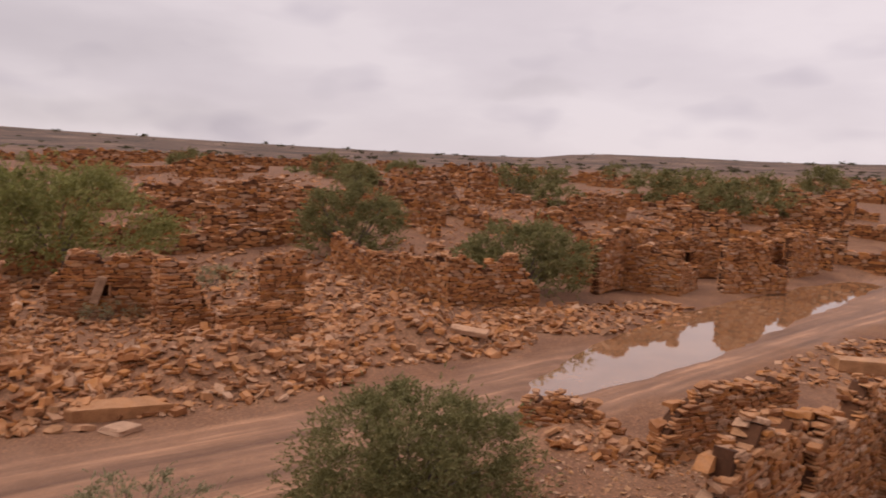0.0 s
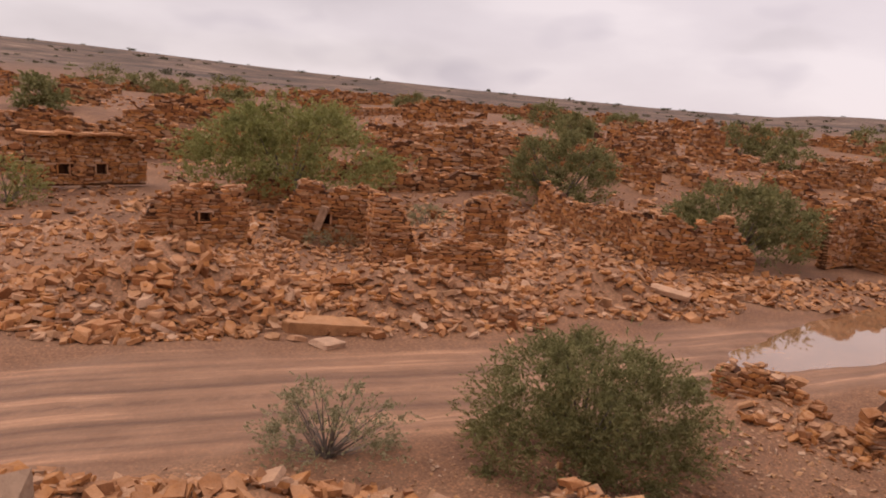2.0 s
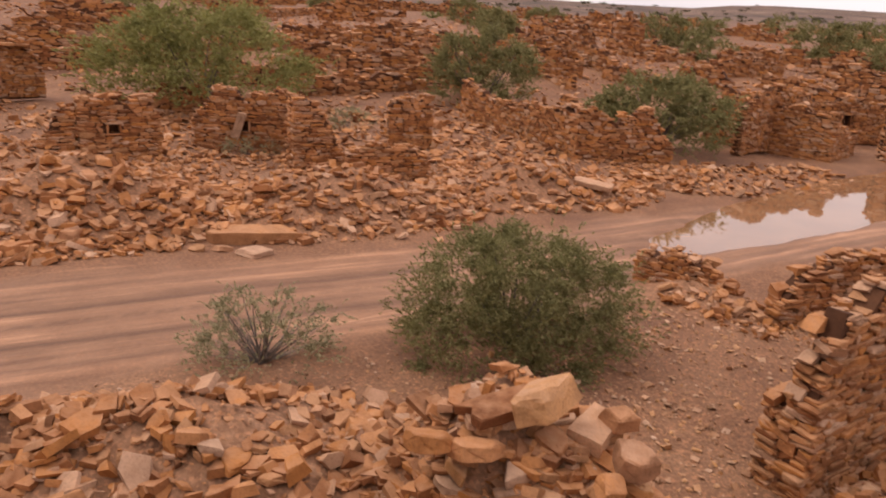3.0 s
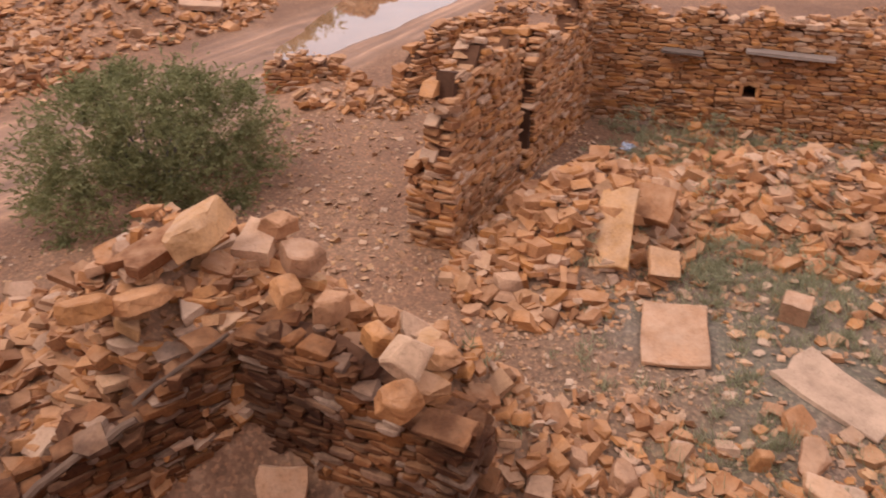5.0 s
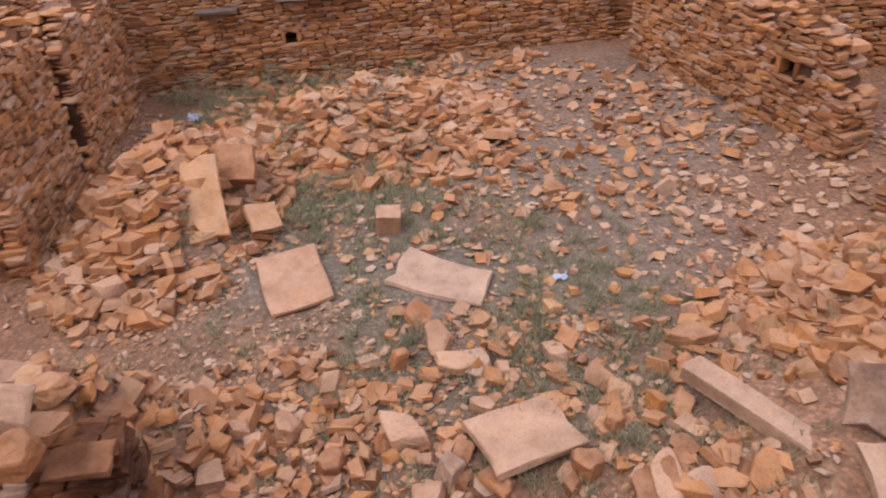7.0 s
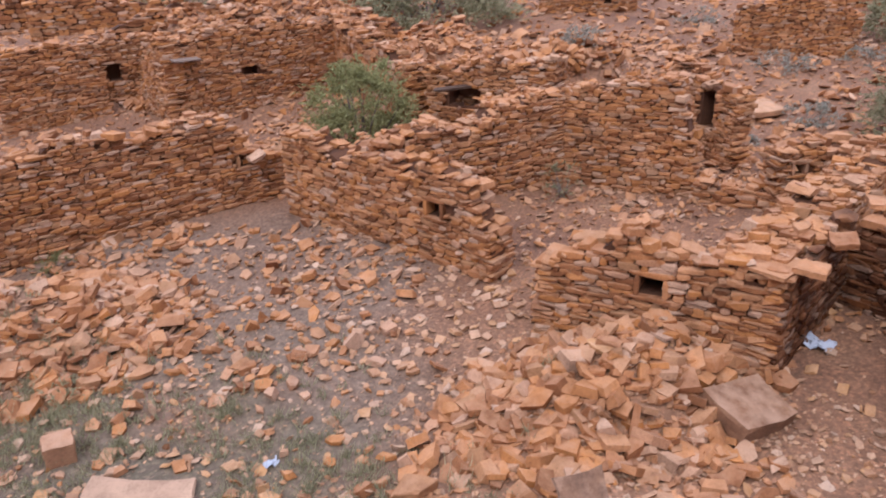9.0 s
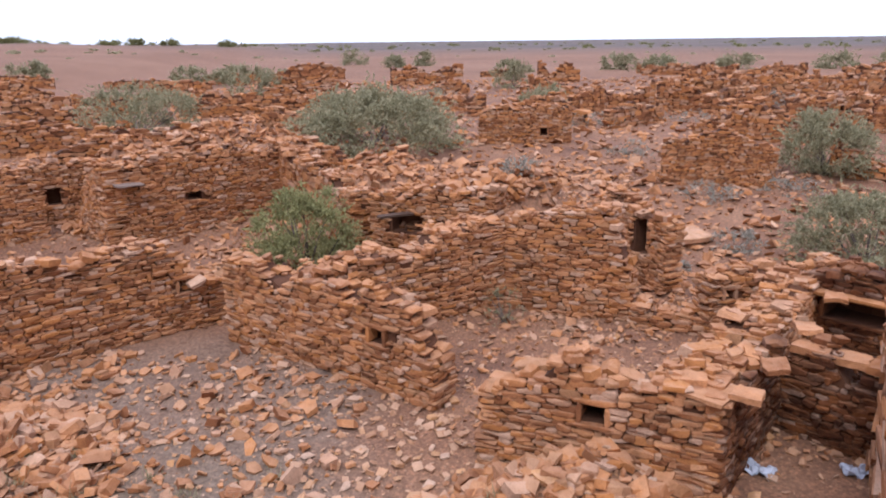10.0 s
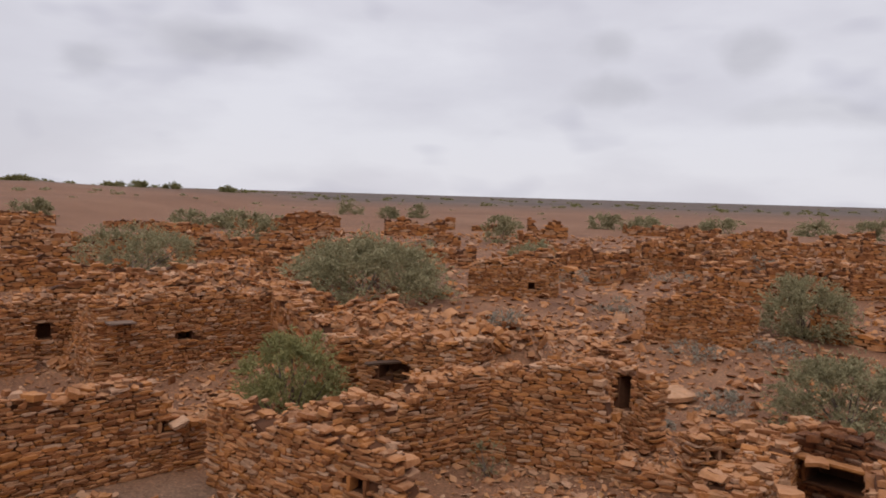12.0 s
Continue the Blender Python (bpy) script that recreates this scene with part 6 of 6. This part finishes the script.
slab(8.31, -3.48, on(8.31, -3.48, 0.16), 0.95, 0.72, 0.24, -60, 14, 8, "large tan sandstone slab at the foot of the wall", rough=0.04)
slab(21.4, -8.3, on(21.4, -8.3, 0.25), 1.7, 0.8, 0.16, -55, 14, 6, "big loose flat slab behind the rooms")

# ---- blocks lodged on the broken room wall ----
for bx, by, bz, bl, bw, bh, byaw, bt, btext in ((2.2, 5.3, 1.74, 0.46, 0.34, 0.22, 10, 8, "rough tan block lodged on the broken wall"), (2.45, 4.75, 1.66, 0.42, 0.36, 0.24, -40, 14, "angular orange block on the broken wall"),
                                                (2.62, 4.2, 1.44, 0.42, 0.30, 0.12, -20, 10, "flat grey-brown stone on the broken wall"), (2.95, 4.55, 1.42, 0.44, 0.34, 0.16, 30, -12, "tan block sliding off the broken wall"),
                                                (1.9, 5.6, 1.86, 0.5, 0.34, 0.16, 60, 12, "flat sandstone piece on the wall corner"), (0.75, 6.1, 1.86, 0.62, 0.4, 0.16, 20, -16, "broad tilted sandstone piece on the heap"),
                                                (2.15, 6.6, 2.0, 0.44, 0.3, 0.2, -20, 10, "pale squared block on the heap top")):
    slab(bx, by, bz, bl, bw, bh, byaw, bt, 6, btext, name="stone_block", blocky=True, mat=STONE)

# ---- ledges and lintels ----
def ledge(x, y, z, lx, ly, yaw, label, mat=GREY_WOOD):
    slab(x, y, z, lx, ly, 0.05, yaw, 2, 2, label, name="ledge_slab", rough=0.03, mat=mat)


ledge(11.15, 10.15, 1.48, 0.75, 0.26, -51, "short weathered plank jutting from the long wall")
ledge(12.35, 8.73, 1.56, 1.5, 0.3, -51, "long weathered plank in the wall above a niche")
ledge(19.76, -0.36, 1.55, 1.9, 0.24, -60, "long weathered lintel over dark openings", WOOD)
ledge(22.75, 7.75, 1.92, 0.8, 0.6, -52, "dark projecting slab in a house wall")
ledge(2.58, 3.86, 1.28, 0.46, 0.3, -54, "flat brown stone ledge jutting from the broken wall", SHADED_STAINED)
ledge(9.42, -4.05, 1.50, 0.72, 0.5, -45, "flat flagstone on the wall corner", STONE)
slab(16.05, 4.15, 1.05, 0.34, 0.1, 0.34, 35, 70, 0, "bright orange stone standing in a wall gap", mat=STONE, rough=0.1)
slab(13.6, 16.2, 1.45, 1.5, 0.45, 0.32, -15, 3, 2, "long pale stone resting on a wall by the puddle", rough=0.03, name="stone_block")
slab(-7.6, 28.2, 1.25, 0.3, 0.12, 1.0, 0, 0, 18, "leaning upright slab beside a niche", rough=0.05)

slab(-0.86, 0.98, 4.27, 0.5, 0.42, 1.55, 25, 0, 0, "smooth pale parapet stump on the house wall", rough=0.03, name="parapet")


# ---- roof timbers of the small room ----
def beam(a, b, r, label):
    """A split, slightly bent roof timber between two points."""
    g = np.random.default_rng(int(100 * abs(a[0])))
    a, b = np.array(a, float), np.array(b, float)
    way = (b - a) / np.linalg.norm(b - a)
    e1 = np.cross(way, (0, 0, 1))
    e1 /= np.linalg.norm(e1)
    e2 = np.cross(e1, way)
    vs, fs = [], []
    for i in range(9):
        q = i / 8
        mid = a + (b - a) * q + e2 * 0.02 * math.sin(q * 5) + g.normal(0, 0.006, 3)
        for k in range(7):
            t = 2 * math.pi * k / 7
            rr = r * g.uniform(0.85, 1.12) * (1 - 0.15 * q)
            vs.append(mid + rr * (math.cos(t) * e1 + 0.8 * math.sin(t) * e2))
        if i:
            for k in range(7):
                fs.append((7 * i - 7 + k, 7 * i - 7 + (k + 1) % 7, 7 * i + (k + 1) % 7, 7 * i + k))
    me = mesh_from("roof_beam", np.array(vs), np.array(fs))
    bm = bmesh.new()
    bm.from_mesh(me)
    bmesh.ops.holes_fill(bm, edges=[e for e in bm.edges if e.is_boundary])
    bm.to_mesh(me)
    bm.free()
    return tagged(part("roof_beam", me, WOOD), label, "beam")


beam((0.42, 5.49, 1.24), (1.32, 5.60, 1.60), 0.026, "dark weathered roof pole on the collapsed wall top")
beam((-0.55, 5.36, 0.78), (0.40, 5.49, 1.12), 0.05, "split brown timber lying along the collapsed wall")
slab(1.42, 4.92, 0.22, 0.46, 0.40, 0.10, -28, 50, 5, "pale slab leaning inside the small room", rough=0.05)

# ---- cap stones and covered recess of the deep room ----
for i in range(5):
    q = (i + 0.5) / 5
    slab(11.0 - 2.0 * q + 0.13, -5.8 - 1.7 * q - 0.2, 1.36, 0.50, 0.40, 0.12, 40 + 5 * math.sin(7 * i), 2 * math.sin(3 * i), 2, "tan capping block along a room wall", name="cap_stone", rough=0.08, seed=i, mat=STONE)
# recess wall in the darker stone, which carries the room's shade as colour
ruined_wall((13.7, -7.3), (11.3, -9.35), [(0, 1.7), (1, 1.75)], 0.8, 1, singles=40, base=0.0, niches=[(0.48, 0.95, 1.9, 0.36)], mat=SHADED_STAINED, label="rear wall with a long dark covered recess", loose=1.2)
slab(12.55, -8.3, 1.42, 2.2, 0.5, 0.06, 40.5, 2, 0, "long thin roofing slab over a dark recess", name="roof_slab", rough=0.03, mat=STONE)
for i in (0, 2, 5, 8):
    slab(9.25 + 0.42 * i, -4.42 - 0.38 * i, 1.52 + 0.03 * math.sin(5 * i), 0.42 + 0.1 * math.sin(3 * i), 0.34, 0.08, -40 + 25 * math.sin(4 * i), 4 * math.sin(2 * i), 4 * math.cos(5 * i), "flat tan flagstone on a thick wall top", name="cap_stone", rough=0.12, seed=i, mat=STONE)


# ---- litter ----
def litter(x, y, z, size, seed, label):
    """A crumpled scrap of plastic sheet."""
    g = np.random.default_rng(seed)
    n = 9
    s = np.linspace(-0.5, 0.5, n)
    gx, gy = np.meshgrid(s, s)
    gz = 0.16 + 0.13 * np.sin(gx * 9 + seed) * np.cos(gy * 8) + g.normal(0, 0.07, gx.shape)
    v = np.stack([gx + g.normal(0, 0.05, gx.shape), gy * 0.7 + g.normal(0, 0.05, gx.shape), np.clip(gz, 0.01, 1)], -1).reshape(-1, 3) * size
    i = (np.arange(n - 1)[:, None] * n + np.arange(n - 1)[None]).ravel()
    me = mesh_from("plastic_scrap", v, np.stack([i, i + 1, i + n + 1, i + n], -1))
    ob = part("plastic_scrap", me, PLASTIC)
    ob.matrix_basis = pose(x, y, z, 0, 0, 40 * seed)
    return tagged(ob, label, "litter")


litter(9.9, -5.0, on(9.9, -5.0, 0.0), 0.42, 1, "crumpled bluish grey plastic bag on the ground")
litter(9.75, -6.3, on(9.75, -6.3, 0.0), 0.36, 2, "dirty grey plastic sheet below a room wall")
litter(7.65, 2.05, on(7.65, 2.05, 0.02), 0.16, 3, "small white plastic scrap among stones")
litter(10.9, 4.4, on(10.9, 4.4, 0.02), 0.13, 4, "small pale plastic scrap in the court")
litter(9.6, 9.7, on(9.6, 9.7, 0.02), 0.3, 5, "grey plastic rag in the corner of the court")
for bx, by, br, bs in ((12.0, 8.2, 0.5, 71), (9.9, 7.7, 0.35, 72), (8.2, 6.0, 0.35, 73), (12.9, 7.2, 0.4, 74), (9.0, 5.1, 0.3, 75), (11.6, -3.4, 0.4, 76), (14.3, 0.3, 0.45, 77)):
    shrub(bx, by, br, br * 0.9, br * 0.9, LEAF_GREY if bs % 2 else LEAF, 1000, 0.045, "low grey-green weed clump on stony soil", bs, clumps=14, low=0.05)

for bx, by, bl, bw, bh, byaw, bt, btext in ((4.3, 3.55, 0.42, 0.34, 0.2, 20, 10, "golden sandstone block half sunk in the rubble"), (4.68, 2.55, 0.62, 0.36, 0.2, 80, -8, "broad golden sandstone block on the rubble"),
                                            (5.15, 0.15, 0.40, 0.75, 0.16, -62, 8, "long golden sandstone slab on the rubble"), (5.66, 0.79, 0.30, 0.26, 0.15, 15, 5, "small greyish sandstone block"),
                                            (5.35, 2.0, 0.40, 0.24, 0.14, 70, -6, "golden flat sandstone piece"), (6.46, -1.65, 0.32, 0.26, 0.24, 30, 6, "upright tan sandstone block"),
                                            (6.1, 0.5, 0.3, 0.22, 0.16, 40, 12, "orange sandstone piece beside the beam"), (5.55, 3.05, 0.34, 0.26, 0.2, 10, 10, "reddish sandstone block in rubble"), (5.05, 0.85, 0.36, 0.3, 0.2, 60, 8, "tan sandstone block beside a slab"),
                                            (4.45, 1.9, 0.4, 0.3, 0.2, 30, 10, "rough golden sandstone block"), (4.1, 2.9, 0.36, 0.3, 0.2, -30, 10, "rough tan sandstone block")):
    slab(bx, by, on(bx, by, bh * 0.45), bl, bw, bh, byaw, bt, 4, btext, name="stone_block", blocky=True, mat=SLAB if "golden" in btext else STONE)
